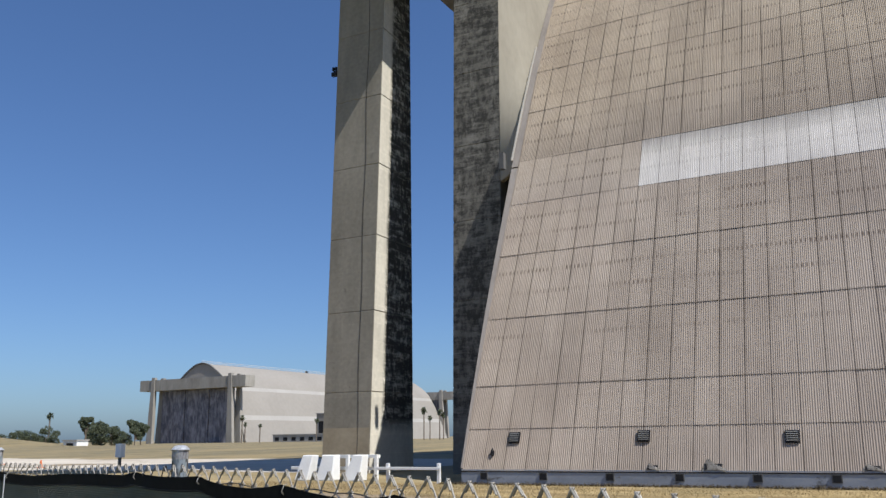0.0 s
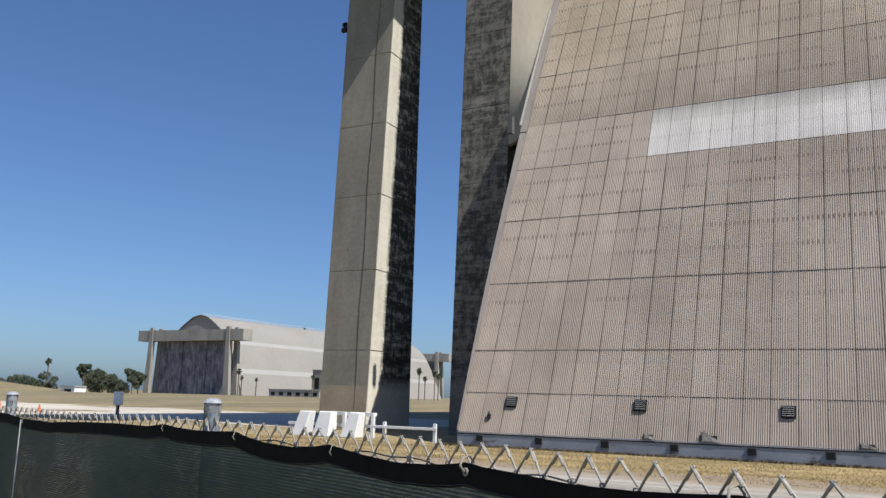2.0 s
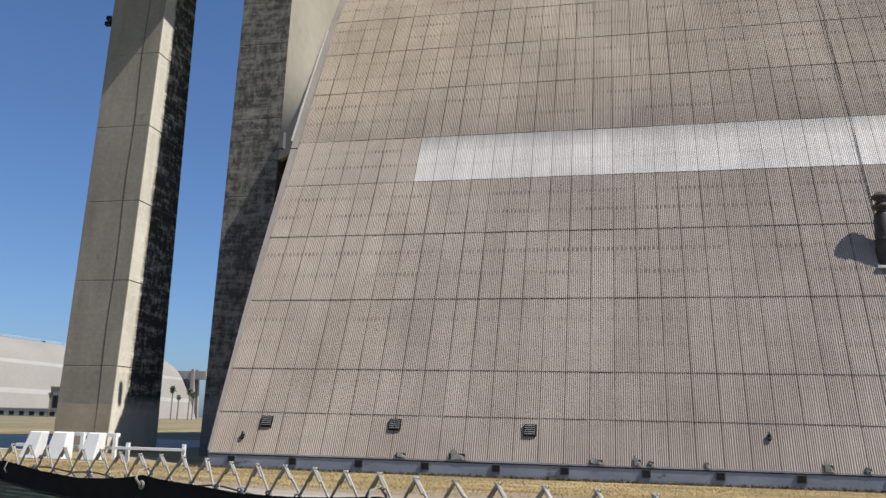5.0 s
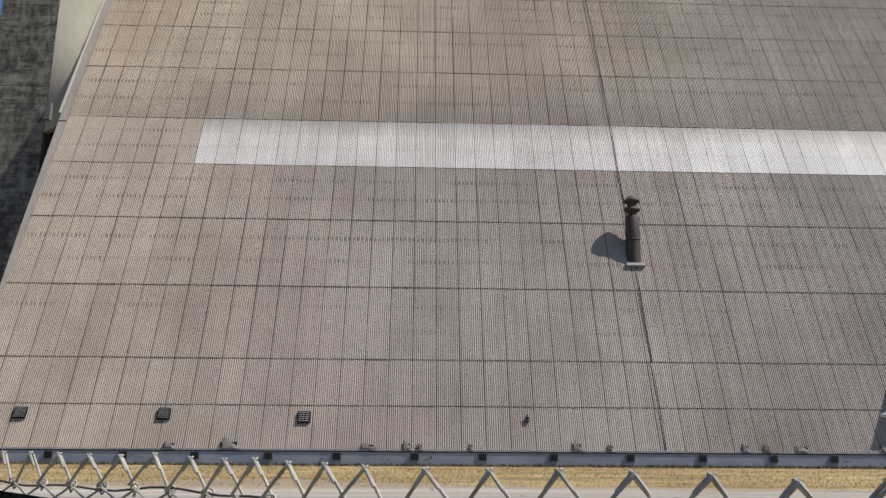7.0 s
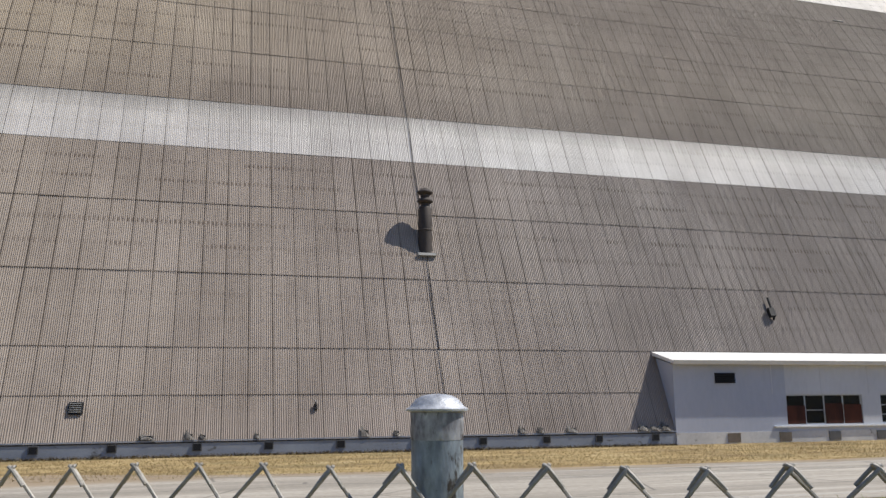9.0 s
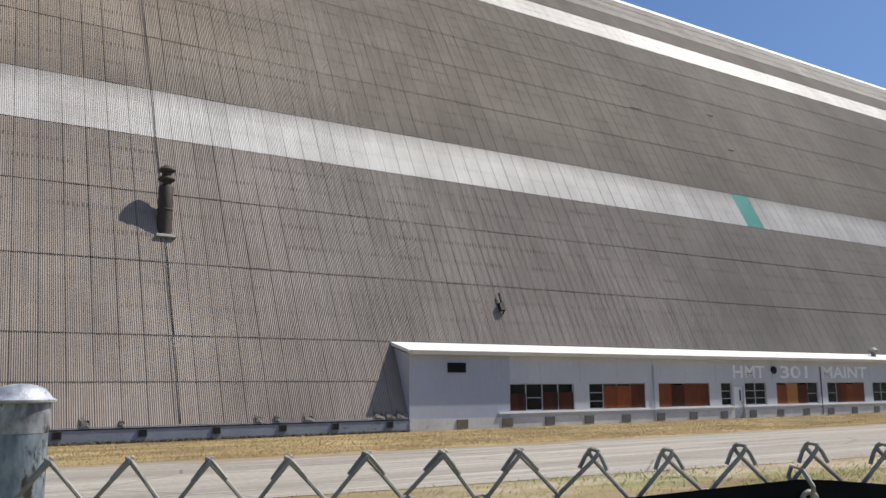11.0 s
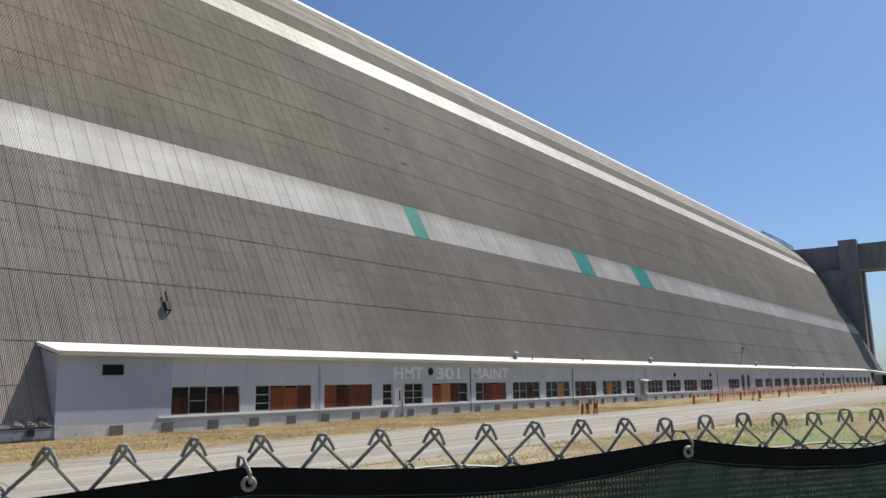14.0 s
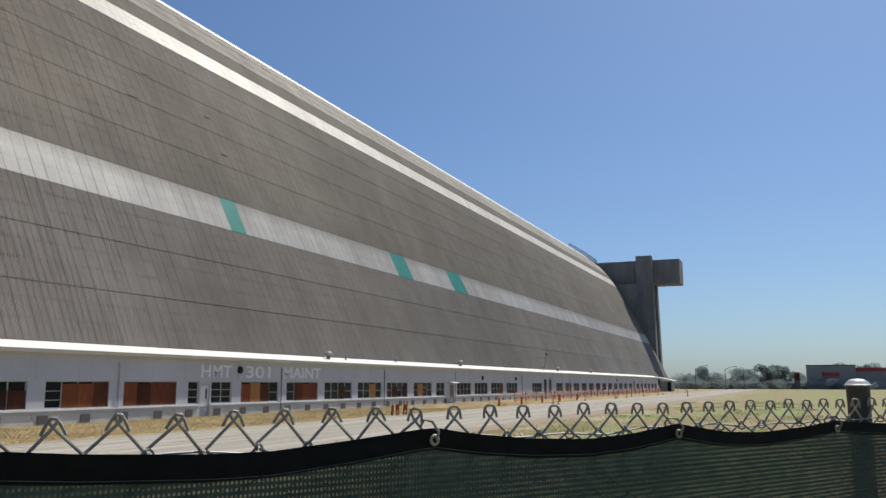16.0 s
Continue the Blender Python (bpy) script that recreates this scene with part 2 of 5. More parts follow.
M_pier = pier_mat("board_formed_concrete", (0.175, 0.160, 0.130), (0.29, 0.265, 0.218), (0.09, 0.083, 0.075), 0.345, courses=0.18)
M_pier_dark = pier_mat("mouldy_concrete", (0.13, 0.122, 0.105), (0.26, 0.243, 0.21), (0.045, 0.043, 0.039), 0.20, 1.6)
M_annex_pale = rough_mat("chalky_pale_grey_paint", (0.45, 0.465, 0.505), (0.575, 0.585, 0.615), 0.3, 5.0, 0.75, stretch=(1, 1, 0.4), spots=((0.46, 0.445, 0.43), 0.5, 0.67))
M_pier_plain = rough_mat("plain_pale_concrete", (0.24, 0.215, 0.17), (0.335, 0.305, 0.245), 0.4, 4.0, 0.9, bump_d=0.01, stretch=(1, 1, 0.3))
# sun-facing side: paler copy of the pier concrete with the sunlight painted in
M_pier_side = pier_mat("sunlit_mouldy_concrete", (0.53, 0.495, 0.415), (0.76, 0.715, 0.61), (0.016, 0.015, 0.014), 0.15, 1.9, 10.6, 0.2)
M_conc_light = rough_mat("pale_concrete", (0.33, 0.31, 0.27), (0.46, 0.43, 0.38), 0.5, 5.0, 0.9)
M_curb = rough_mat("painted_foundation", (0.21, 0.228, 0.26), (0.33, 0.35, 0.385), 0.8, 12.0, 0.8, stretch=(1, 1, 2), spots=((0.13, 0.125, 0.12), 1.2, 0.62))
M_white = rough_mat("white_paint", (0.66, 0.66, 0.65), (0.82, 0.82, 0.80), 1.0, 9.0, 0.55)
M_annex = rough_mat("faded_grey_blue_paint", (0.35, 0.375, 0.445), (0.435, 0.455, 0.525), 0.45, 5.0, 0.75, stretch=(1, 1, 0.4))
M_roofwhite = rough_mat("white_roofing", (0.64, 0.63, 0.61), (0.78, 0.77, 0.75), 0.6, 8.0, 0.6)
M_dark = rough_mat("dark_opening", (0.010, 0.010, 0.011), (0.022, 0.022, 0.024), 2.0, 9.0, 0.6)
M_rust = rough_mat("rusty_board", (0.10, 0.032, 0.017), (0.27, 0.085, 0.035), 0.7, 6.0, 0.85, stretch=(1, 1, 0.3))
nt = M_rust.node_tree
b = nt.nodes["Principled BSDF"]
shade = ramp(nt, nd(nt, "ObjectInfo").outputs["Random"], [(0.0, (0.32, 0.36, 0.42)), (0.55, (0.9, 0.9, 0.9)), (1.0, (1.35, 1.25, 1.1))])
nt.links.new(mix(nt, 1.0, b.inputs["Base Color"].links[0].from_socket, shade, "MULTIPLY"), b.inputs["Base Color"])
M_rust_dark = rough_mat("dark_rusted_board", (0.025, 0.012, 0.010), (0.105, 0.034, 0.02), 1.2, 8.0, 0.85, stretch=(1.5, 1, 0.3))
M_ply = rough_mat("orange_plywood", (0.32, 0.14, 0.045), (0.46, 0.22, 0.08), 0.7, 8.0, 0.85)
M_steel = rough_mat("galvanised_steel", (0.33, 0.35, 0.36), (0.50, 0.52, 0.53), 12.0, 90.0, 0.42, 0.75, 0.0008)
M_wire = rough_mat("galvanised_wire", (0.17, 0.155, 0.135), (0.40, 0.375, 0.335), 40.0, 220.0, 0.6, 0.12, 0.0003)
M_flue = rough_mat("sooty_brown_steel", (0.028, 0.022, 0.019), (0.065, 0.052, 0.045), 0.8, 7.0, 0.7, 0.2)
def road_mat():
    """Old bleached asphalt: lengthwise wear, fine grit, tarred cracks."""
    m, nt, b = mat("bleached_asphalt", 0.95)
    pos = world_pos(nt)
    lane = noise_at(nt, world_pos(nt, (0.02, 0.9, 1.0)), 1.0, 6.0, 0.62)
    f = math_node(nt, "ADD", math_node(nt, "MULTIPLY", lane, 0.7), math_node(nt, "MULTIPLY", noise_at(nt, pos, 6.0, 6.0), 0.3))
    col = ramp(nt, f, [(0.34, (0.195, 0.175, 0.148)), (0.5, (0.285, 0.258, 0.22)), (0.62, (0.395, 0.362, 0.312))])
    wear = ramp(nt, noise_at(nt, world_pos(nt, (0.05, 1.6, 1.0)), 1.0, 6.0, 0.7), [(0.56, 0.0), (0.64, 0.75)])
    col = mix(nt, wear, col, (0.48, 0.445, 0.39))
    # earth drifted over both edges
    sp = nd(nt, "SeparateXYZ")
    nt.links.new(pos, sp.inputs[0])
    side = math_node(nt, "ABSOLUTE", math_node(nt, "ADD", sp.outputs[1], 16.2))
    drift = math_node(nt, "ADD", math_node(nt, "DIVIDE", side, 7.6), math_node(nt, "MULTIPLY", math_node(nt, "SUBTRACT", noise_at(nt, world_pos(nt, (0.22, 0.6, 1.0)), 1.0, 6.0, 0.65), 0.5), 0.9))
    col = mix(nt, ramp(nt, drift, [(0.62, 0.0), (0.82, 0.8)]), col, (0.25, 0.185, 0.115))
    vo = nd(nt, "TexVoronoi", Scale=0.22, feature="DISTANCE_TO_EDGE")
    nt.links.new(world_pos(nt, (0.7, 1.5, 1)), vo.inputs["Vector"])
    crack = ramp(nt, vo.outputs["Distance"], [(0.002, 0.7), (0.009, 0.0)])
    col = mix(nt, crack, col, (0.07, 0.065, 0.06))
    nt.links.new(col, b.inputs["Base Color"])
    bump(nt, b, noise_at(nt, pos, 30.0, 4.0), 0.006)
    return m


M_asphalt = road_mat()
M_vent = rough_mat("dull_zinc", (0.14, 0.14, 0.14), (0.30, 0.30, 0.29), 3.0, 20.0, 0.7, 0.2)
M_line = rough_mat("worn_pale_line", (0.30, 0.28, 0.25), (0.46, 0.44, 0.40), 0.6, 6.0, 0.9)
M_apron = rough_mat("pale_concrete_apron", (0.41, 0.36, 0.295), (0.58, 0.525, 0.445), 0.12, 2.0, 0.95, stretch=(0.5, 1, 1), contrast=(0.38, 0.62), spots=((0.21, 0.165, 0.10), 0.16, 0.55))
M_orange = rough_mat("orange_plastic", (0.48, 0.12, 0.04), (0.60, 0.17, 0.06), 3.0, 20.0, 0.5)


M_plinth = rough_mat("peeling_concrete", (0.44, 0.43, 0.415), (0.66, 0.65, 0.63), 0.7, 6.0, 0.9, spots=((0.22, 0.20, 0.17), 0.9, 0.62))
M_cover = rough_mat("brown_vent_board", (0.10, 0.085, 0.07), (0.22, 0.18, 0.14), 1.5, 8.0, 0.9)
M_frame = rough_mat("grey_painted_steel", (0.36, 0.38, 0.40), (0.50, 0.52, 0.54), 1.0, 12.0, 0.6)
M_frame2 = rough_mat("dark_grey_steel", (0.08, 0.08, 0.08), (0.16, 0.155, 0.15), 1.0, 12.0, 0.6)
M_thread = rough_mat("grey_thread", (0.10, 0.11, 0.11), (0.16, 0.17, 0.17), 40.0, 300.0, 0.9)
M_annex2 = rough_mat("pale_door_paint", (0.62, 0.64, 0.67), (0.72, 0.74, 0.76), 0.6, 8.0, 0.6)
M_rustdoor = rough_mat("rust_stained_door", (0.16, 0.11, 0.09), (0.30, 0.24, 0.20), 0.6, 6.0, 0.8)
M_letter = rough_mat("faded_white_letters", (0.70, 0.70, 0.70), (0.88, 0.88, 0.87), 1.2, 6.0, 0.8)
M_barr = rough_mat("faded_orange_board", (0.30, 0.08, 0.028), (0.46, 0.145, 0.045), 1.5, 9.0, 0.7)
M_tension = rough_mat("bright_galvanised_wire", (0.30, 0.30, 0.29), (0.46, 0.46, 0.45), 30.0, 200.0, 0.6, 0.3, 0.0003)
M_sign = rough_mat("faded_red_sign", (0.28, 0.05, 0.055), (0.36, 0.075, 0.08), 0.4, 3.0, 0.6)
M_tan = rough_mat("faded_tan_paint", (0.235, 0.195, 0.135), (0.35, 0.30, 0.22), 0.5, 4.0, 0.9)
M_flash = rough_mat("weathered_flashing", (0.20, 0.175, 0.155), (0.32, 0.285, 0.255), 0.6, 5.0, 0.8, stretch=(3, 1, 0.3))
M_curl = rough_mat("torn_sheet", (0.09, 0.08, 0.07), (0.50, 0.47, 0.43), 2.0, 12.0, 0.7)
M_farclad = rough_mat("far_cladding", (0.235, 0.218, 0.195), (0.31, 0.288, 0.26), 0.02, 0.4, 0.85)
M_farpale = rough_mat("far_pale_band", (0.31, 0.295, 0.272), (0.37, 0.354, 0.33), 0.05, 0.6, 0.7)
M_farconc = rough_mat("far_concrete", (0.21, 0.195, 0.172), (0.36, 0.34, 0.305), 0.14, 0.7, 0.9, stretch=(1, 1, 0.3))
M_fardoor = rough_mat("far_door_steel", (0.10, 0.10, 0.122), (0.28, 0.275, 0.30), 0.22, 0.8, 0.7, stretch=(1.8, 1.8, 0.55), contrast=(0.42, 0.60))
def leaf_mat(name, dark, light):
    """Leaves that scatter light from both sides."""
    m = rough_mat(name, dark, light, 0.25, 2.0, 0.8)
    nt = m.node_tree
    b = nt.nodes["Principled BSDF"]
    tr = nd(nt, "BsdfTranslucent")
    src = b.inputs["Base Color"].links[0].from_socket
    nt.links.new(src, tr.inputs["Color"])
    ms = nd(nt, "MixShader", Fac=0.45)
    nt.links.new(b.outputs[0], ms.inputs[1])
    nt.links.new(tr.outputs[0], ms.inputs[2])
    nt.links.new(ms.outputs[0], nt.nodes["Material Output"].inputs["Surface"])
    return m


M_bark = rough_mat("bark", (0.10, 0.08, 0.06), (0.2, 0.165, 0.13), 1.0, 10.0, 0.9)
M_leaf = leaf_mat("dusty_leaves", (0.075, 0.095, 0.06), (0.16, 0.18, 0.115))
# distance haze mixed into the leaf colour: paler and bluer
M_leaf_far = leaf_mat("hazed_far_leaves", (0.21, 0.265, 0.265), (0.33, 0.385, 0.375))
M_leaf2 = leaf_mat("reddish_leaves", (0.10, 0.06, 0.055), (0.18, 0.11, 0.10))
M_store = rough_mat("grey_blue_wall", (0.22, 0.235, 0.27), (0.29, 0.30, 0.335), 0.1, 1.0, 0.8)
M_screen_far = rough_mat("far_fence_screen", (0.07, 0.075, 0.075), (0.12, 0.12, 0.115), 0.1, 1.0, 0.9)
M_dead = rough_mat("dead_weed_blades", (0.05, 0.04, 0.025), (0.13, 0.10, 0.06), 0.5, 8.0, 0.95)
M_tuft = leaf_mat("brown_tuft_blades", (0.17, 0.115, 0.05), (0.28, 0.20, 0.095))
M_net = rough_mat("faded_orange_net", (0.50, 0.16, 0.10), (0.62, 0.24, 0.16), 0.5, 6.0, 0.7)
M_blade = leaf_mat("straw_blades", (0.27, 0.21, 0.105), (0.42, 0.34, 0.19))
M_weed = leaf_mat("green_weed_blades", (0.20, 0.235, 0.085), (0.31, 0.345, 0.14))
M_post = rough_mat("stained_galvanised_post", (0.075, 0.088, 0.105), (0.30, 0.345, 0.385), 30.0, 160.0, 0.5, 0.3, 0.0012, stretch=(1, 1, 0.4), contrast=(0.36, 0.62), spots=((0.045, 0.038, 0.034), 50.0, 0.565))
M_postdark = rough_mat("dark_weathered_post", (0.025, 0.023, 0.022), (0.06, 0.055, 0.05), 22.0, 120.0, 0.5, 0.2, 0.0006)
M_cap = rough_mat("zinc_cap", (0.22, 0.23, 0.26), (0.50, 0.52, 0.56), 38.0, 170.0, 0.58, 0.3, 0.0012, contrast=(0.36, 0.62), spots=((0.12, 0.11, 0.12), 52.0, 0.60))
M_collar = rough_mat("stained_zinc_collar", (0.10, 0.095, 0.11), (0.46, 0.47, 0.50), 26.0, 130.0, 0.5, 0.4, 0.0012, stretch=(1, 1, 0.5), contrast=(0.38, 0.60), spots=((0.05, 0.042, 0.05), 34.0, 0.57))
M_hem = rough_mat("black_hem", (0.008, 0.009, 0.010), (0.018, 0.020, 0.021), 30.0, 400.0, 0.75, 0.0, 0.0004)


def glass_mat():
    m, nt, b = mat("dirty_window_glass", 0.12)
    b.inputs["Transmission Weight"].default_value = 0.9
    b.inputs["Base Color"].default_value = (0.10, 0.105, 0.11, 1)
    b.inputs["IOR"].default_value = 1.22
    return m


def weave_mat():
    """Knitted shade cloth: rows of dark green tape with small open holes."""
    m, nt, b = mat("green_shade_cloth", 0.8)
    tc = nd(nt, "TexCoord")
    sep = nd(nt, "SeparateXYZ")
    nt.links.new(tc.outputs["Object"], sep.inputs[0])
    rows = math_node(nt, "SINE", math_node(nt, "MULTIPLY", sep.outputs[2], 2 * math.pi / 0.0085))
    xy = math_node(nt, "ADD", math_node(nt, "MULTIPLY", sep.outputs[0], 0.845), math_node(nt, "MULTIPLY", sep.outputs[1], -0.534))
    cols = math_node(nt, "SINE", math_node(nt, "MULTIPLY", xy, 2 * math.pi / 0.0060))
    f = math_node(nt, "MULTIPLY", math_node(nt, "ADD", rows, 1.0), math_node(nt, "ADD", cols, 1.0))
    n = noise_at(nt, world_pos(nt), 18.0, 4.0)
    speck = ramp(nt, math_node(nt, "MULTIPLY", f, n), [(0.9, 0.0), (1.0, 1.0)])
    big = ramp(nt, noise_at(nt, world_pos(nt), 2.0), [(0.3, (0.010, 0.021, 0.020)), (0.7, (0.026, 0.046, 0.042))])
    worn = ramp(nt, noise_at(nt, world_pos(nt, (1.0, 1.0, 2.5)), 7.0, 5.0, 0.7), [(0.45, 0.0), (0.65, 0.6)])
    tape = mix(nt, math_node(nt, "MULTIPLY", ramp(nt, rows, [(0.35, 0.0), (0.9, 1.0)]), worn), big, (0.075, 0.11, 0.10))
    nt.links.new(tape, b.inputs["Base Color"])
    bump(nt, b, f, 0.0006, 0.5)
    # thin tape lets some sun through
    thin = nd(nt, "BsdfTranslucent")
    thin.inputs["Color"].default_value = (0.08, 0.14, 0.125, 1)
    mt = nd(nt, "MixShader")
    mt.inputs[0].default_value = 0.13
    nt.links.new(b.outputs[0], mt.inputs[1])
    nt.links.new(thin.outputs[0], mt.inputs[2])
    # open holes of the knit
    hole = nd(nt, "BsdfTransparent")
    ms = nd(nt, "MixShader")
    nt.links.new(math_node(nt, "ADD", math_node(nt, "MULTIPLY", math_node(nt, "MULTIPLY", speck, ramp(nt, noise_at(nt, world_pos(nt), 1.1, 3.0), [(0.42, 0.2), (0.6, 1.0)])), 0.26), 0.002), ms.inputs[0])
    nt.links.new(mt.outputs[0], ms.inputs[1])
    nt.links.new(hole.outputs[0], ms.inputs[2])
    nt.links.new(ms.outputs[0], nt.nodes["Material Output"].inputs["Surface"])
    return m


M_glass, M_screen = glass_mat(), weave_mat()

# ---- mesh helpers ----
def box(bm, x0, x1, y0, y1, z0, z1, m=None):
    vs = [Vector(p) for p in ((x0, y0, z0), (x1, y0, z0), (x1, y1, z0), (x0, y1, z0), (x0, y0, z1), (x1, y0, z1), (x1, y1, z1), (x0, y1, z1))]
    vs = [bm.verts.new(m @ p if m else p) for p in vs]
    for f in ((3, 2, 1, 0), (4, 5, 6, 7), (0, 1, 5, 4), (1, 2, 6, 5), (2, 3, 7, 6), (3, 0, 4, 7)):
        bm.faces.new([vs[i] for i in f])
    return vs


def hexa(bm, low, high):
    """A solid between two quads, both given anticlockwise seen from above."""
    vs = [bm.verts.new(p) for p in (*low, *high)]
    for f in ((3, 2, 1, 0), (4, 5, 6, 7), (0, 1, 5, 4), (1, 2, 6, 5), (2, 3, 7, 6), (3, 0, 4, 7)):
        bm.faces.new([vs[i] for i in f])


def lathe(bm, prof, n=20, at=(0, 0, 0)):
    """A turned solid from (radius, height) pairs."""
    rings = []
    for r, z in prof:
        rings.append([bm.verts.new((at[0] + r * math.cos(i * math.tau / n), at[1] + r * math.sin(i * math.tau / n), at[2] + z)) for i in range(n)])
    for a, b in zip(rings, rings[1:]):
        for i in range(n):
            bm.faces.new((a[i], a[(i + 1) % n], b[(i + 1) % n], b[i]))
    bm.faces.new(rings[0][::-1])
    bm.faces.new(rings[-1])


def tube(bm, pts, r, n=6):
    """A bent round bar along points."""
    pts = [Vector(p) for p in pts]
    rings = []
    for i, p in enumerate(pts):
        d = (pts[min(i + 1, len(pts) - 1)] - pts[max(i - 1, 0)]).normalized()
        s = d.cross(Vector((0.13, 0.97, 0.21))).normalized()
        q = d.cross(s)
        rings.append([bm.verts.new(p + r * (math.cos(k * math.tau / n) * s + math.sin(k * math.tau / n) * q)) for k in range(n)])
    for a, b in zip(rings, rings[1:]):
        for k in range(n):
            bm.faces.new((a[k], b[k], b[(k + 1) % n], a[(k + 1) % n]))
    bm.faces.new(rings[0])
    bm.faces.new(rings[-1][::-1])


def mesh_of(name, bm, material, smooth=False, bevel=0.0):
    if bevel:
        bmesh.ops.bevel(bm, geom=bm.edges[:], offset=bevel, segments=1, affect="EDGES")
    bmesh.ops.recalc_face_normals(bm, faces=bm.faces[:])
    me = bpy.data.meshes.new(name)
    bm.to_mesh(me)
    bm.free()
    me.materials.append(material)
    if smooth:
        me.shade_smooth()
        me.set_sharp_from_angle(angle=radians(40))
    return me


def part(name, bm, material, parent=None, label="", smooth=False, bevel=0.0):
    ob = new(name, mesh_of(name, bm, material, smooth, bevel))
    ob.parent = parent
    if label:
        ob["label"] = label
    return ob


def thing(name, label, category, group="", kind="", at=None):
    ob = new(name)
    ob.empty_display_size = 0.2
    if at is not None:
        ob.matrix_basis = at
    return tagged(ob, label, category, group, kind)


def solo(name, bm, material, label, category, group="", kind="", smooth=False, bevel=0.0):
    return tagged(part(name, bm, material, None, "", smooth, bevel), label, category, group, kind)


def B(*args, m=None):
    bm = bmesh.new()
    box(bm, *args, m=m)
    return bm


def louver(w, h, n):
    bm = bmesh.new()
    box(bm, -w / 2, w / 2, -0.01, 0.03, -h / 2, h / 2)
    for i in range(n):
        z = -h / 2 + h * (i + 0.5) / n
        hexa(bm, [(-w / 2, -0.07, z - 0.03), (w / 2, -0.07, z - 0.03), (w / 2, -0.011, z + 0.01), (-w / 2, -0.011, z + 0.01)],
             [(-w / 2, -0.07, z - 0.015), (w / 2, -0.07, z - 0.015), (w / 2, -0.011, z + 0.025), (-w / 2, -0.011, z + 0.025)])
    return bm


# ---- ground ----
def sheet_ground(name, x0, x1, y0, y1, nx, ny, z, material, label, hump=0.0):
    bm = bmesh.new()
    g = [[bm.verts.new((x0 + (x1 - x0) * i / nx, y0 + (y1 - y0) * j / ny, z)) for i in range(nx + 1)] for j in range(ny + 1)]
    for j in range(ny):
        for i in range(nx):
            bm.faces.new((g[j][i], g[j][i + 1], g[j + 1][i + 1], g[j + 1][i]))
    return solo(name, bm, material, label, "ground", kind="structure")


def field_mat():
    """Dry field: straw and bare earth, olive weeds in drifts, small dark tufts."""
    m, nt, b = mat("dry_grass_ground", 0.95)
    pos = world_pos(nt)
    f = math_node(nt, "ADD", math_node(nt, "MULTIPLY", noise_at(nt, pos, 0.35, 5.0), 0.6), math_node(nt, "MULTIPLY", noise_at(nt, pos, 7.0, 6.0), 0.4))
    col = ramp(nt, f, [(0.34, (0.12, 0.08, 0.033)), (0.44, (0.24, 0.18, 0.085)), (0.56, (0.31, 0.24, 0.12)), (0.68, (0.40, 0.325, 0.19))])
    sp = nd(nt, "SeparateXYZ")
    nt.links.new(pos, sp.inputs[0])
    south = ramp(nt, math_node(nt, "DIVIDE", math_node(nt, "MULTIPLY", sp.outputs[1], -1.0), 40.0), [(0.45, 0.0), (0.58, 1.0)])
    col = mix(nt, math_node(nt, "MULTIPLY", south, 0.6), col, (0.205, 0.165, 0.075))
    north = math_node(nt, "MULTIPLY", ramp(nt, math_node(nt, "DIVIDE", sp.outputs[1], 200.0), [(0.18, 0.0), (0.3, 1.0)]), ramp(nt, noise_at(nt, world_pos(nt, (0.05, 0.012, 1)), 1.0, 8.0, 0.7), [(0.42, 0.15), (0.58, 1.0)]))
    col = mix(nt, north, col, (0.19, 0.155, 0.082))
    scrub = math_node(nt, "MULTIPLY", ramp(nt, math_node(nt, "DIVIDE", sp.outputs[1], 200.0), [(0.1, 0.0), (0.2, 1.0)]), ramp(nt, noise_at(nt, world_pos(nt, (0.09, 0.02, 1)), 1.0, 8.0, 0.75), [(0.5, 0.0), (0.57, 0.85)]))
    col = mix(nt, scrub, col, (0.115, 0.10, 0.055))
    weeds = math_node(nt, "MULTIPLY", ramp(nt, noise_at(nt, world_pos(nt, (0.07, 0.19, 1)), 1.0, 6.0, 0.6), [(0.49, 0.0), (0.56, 0.92)]), south)
    earth = ramp(nt, noise_at(nt, world_pos(nt, (0.11, 0.31, 1)), 1.7, 6.0, 0.65), [(0.50, 0.0), (0.60, 0.7)])
    col = mix(nt, math_node(nt, "MULTIPLY", earth, south), col, (0.185, 0.118, 0.06))
    col = mix(nt, weeds, col, (0.165, 0.215, 0.06))
    # bare sandy shoulder along the road
    shoulder = ramp(nt, math_node(nt, "DIVIDE", math_node(nt, "MULTIPLY", sp.outputs[1], -1.0), 40.0), [(0.5, 0.0), (0.53, 0.85), (0.62, 0.8), (0.72, 0.0)])
    sandy = ramp(nt, noise_at(nt, world_pos(nt, (0.13, 0.4, 1)), 1.0, 6.0, 0.65), [(0.46, 0.0), (0.56, 1.0)])
    col = mix(nt, math_node(nt, "MULTIPLY", shoulder, sandy), col, (0.37, 0.305, 0.215))
    # golden verge between road and buildings, with bare brown earth by the asphalt
    verge = ramp(nt, math_node(nt, "DIVIDE", math_node(nt, "ADD", sp.outputs[1], 12.0), 20.0), [(0.02, 0.0), (0.05, 1.0), (0.62, 1.0), (0.66, 0.0)])
    vn = math_node(nt, "ADD", math_node(nt, "MULTIPLY", noise_at(nt, world_pos(nt, (0.16, 0.7, 1)), 1.0, 7.0, 0.68), 0.65), math_node(nt, "MULTIPLY", noise_at(nt, world_pos(nt, (1.2, 4.0, 1)), 1.0, 5.0, 0.7), 0.35))
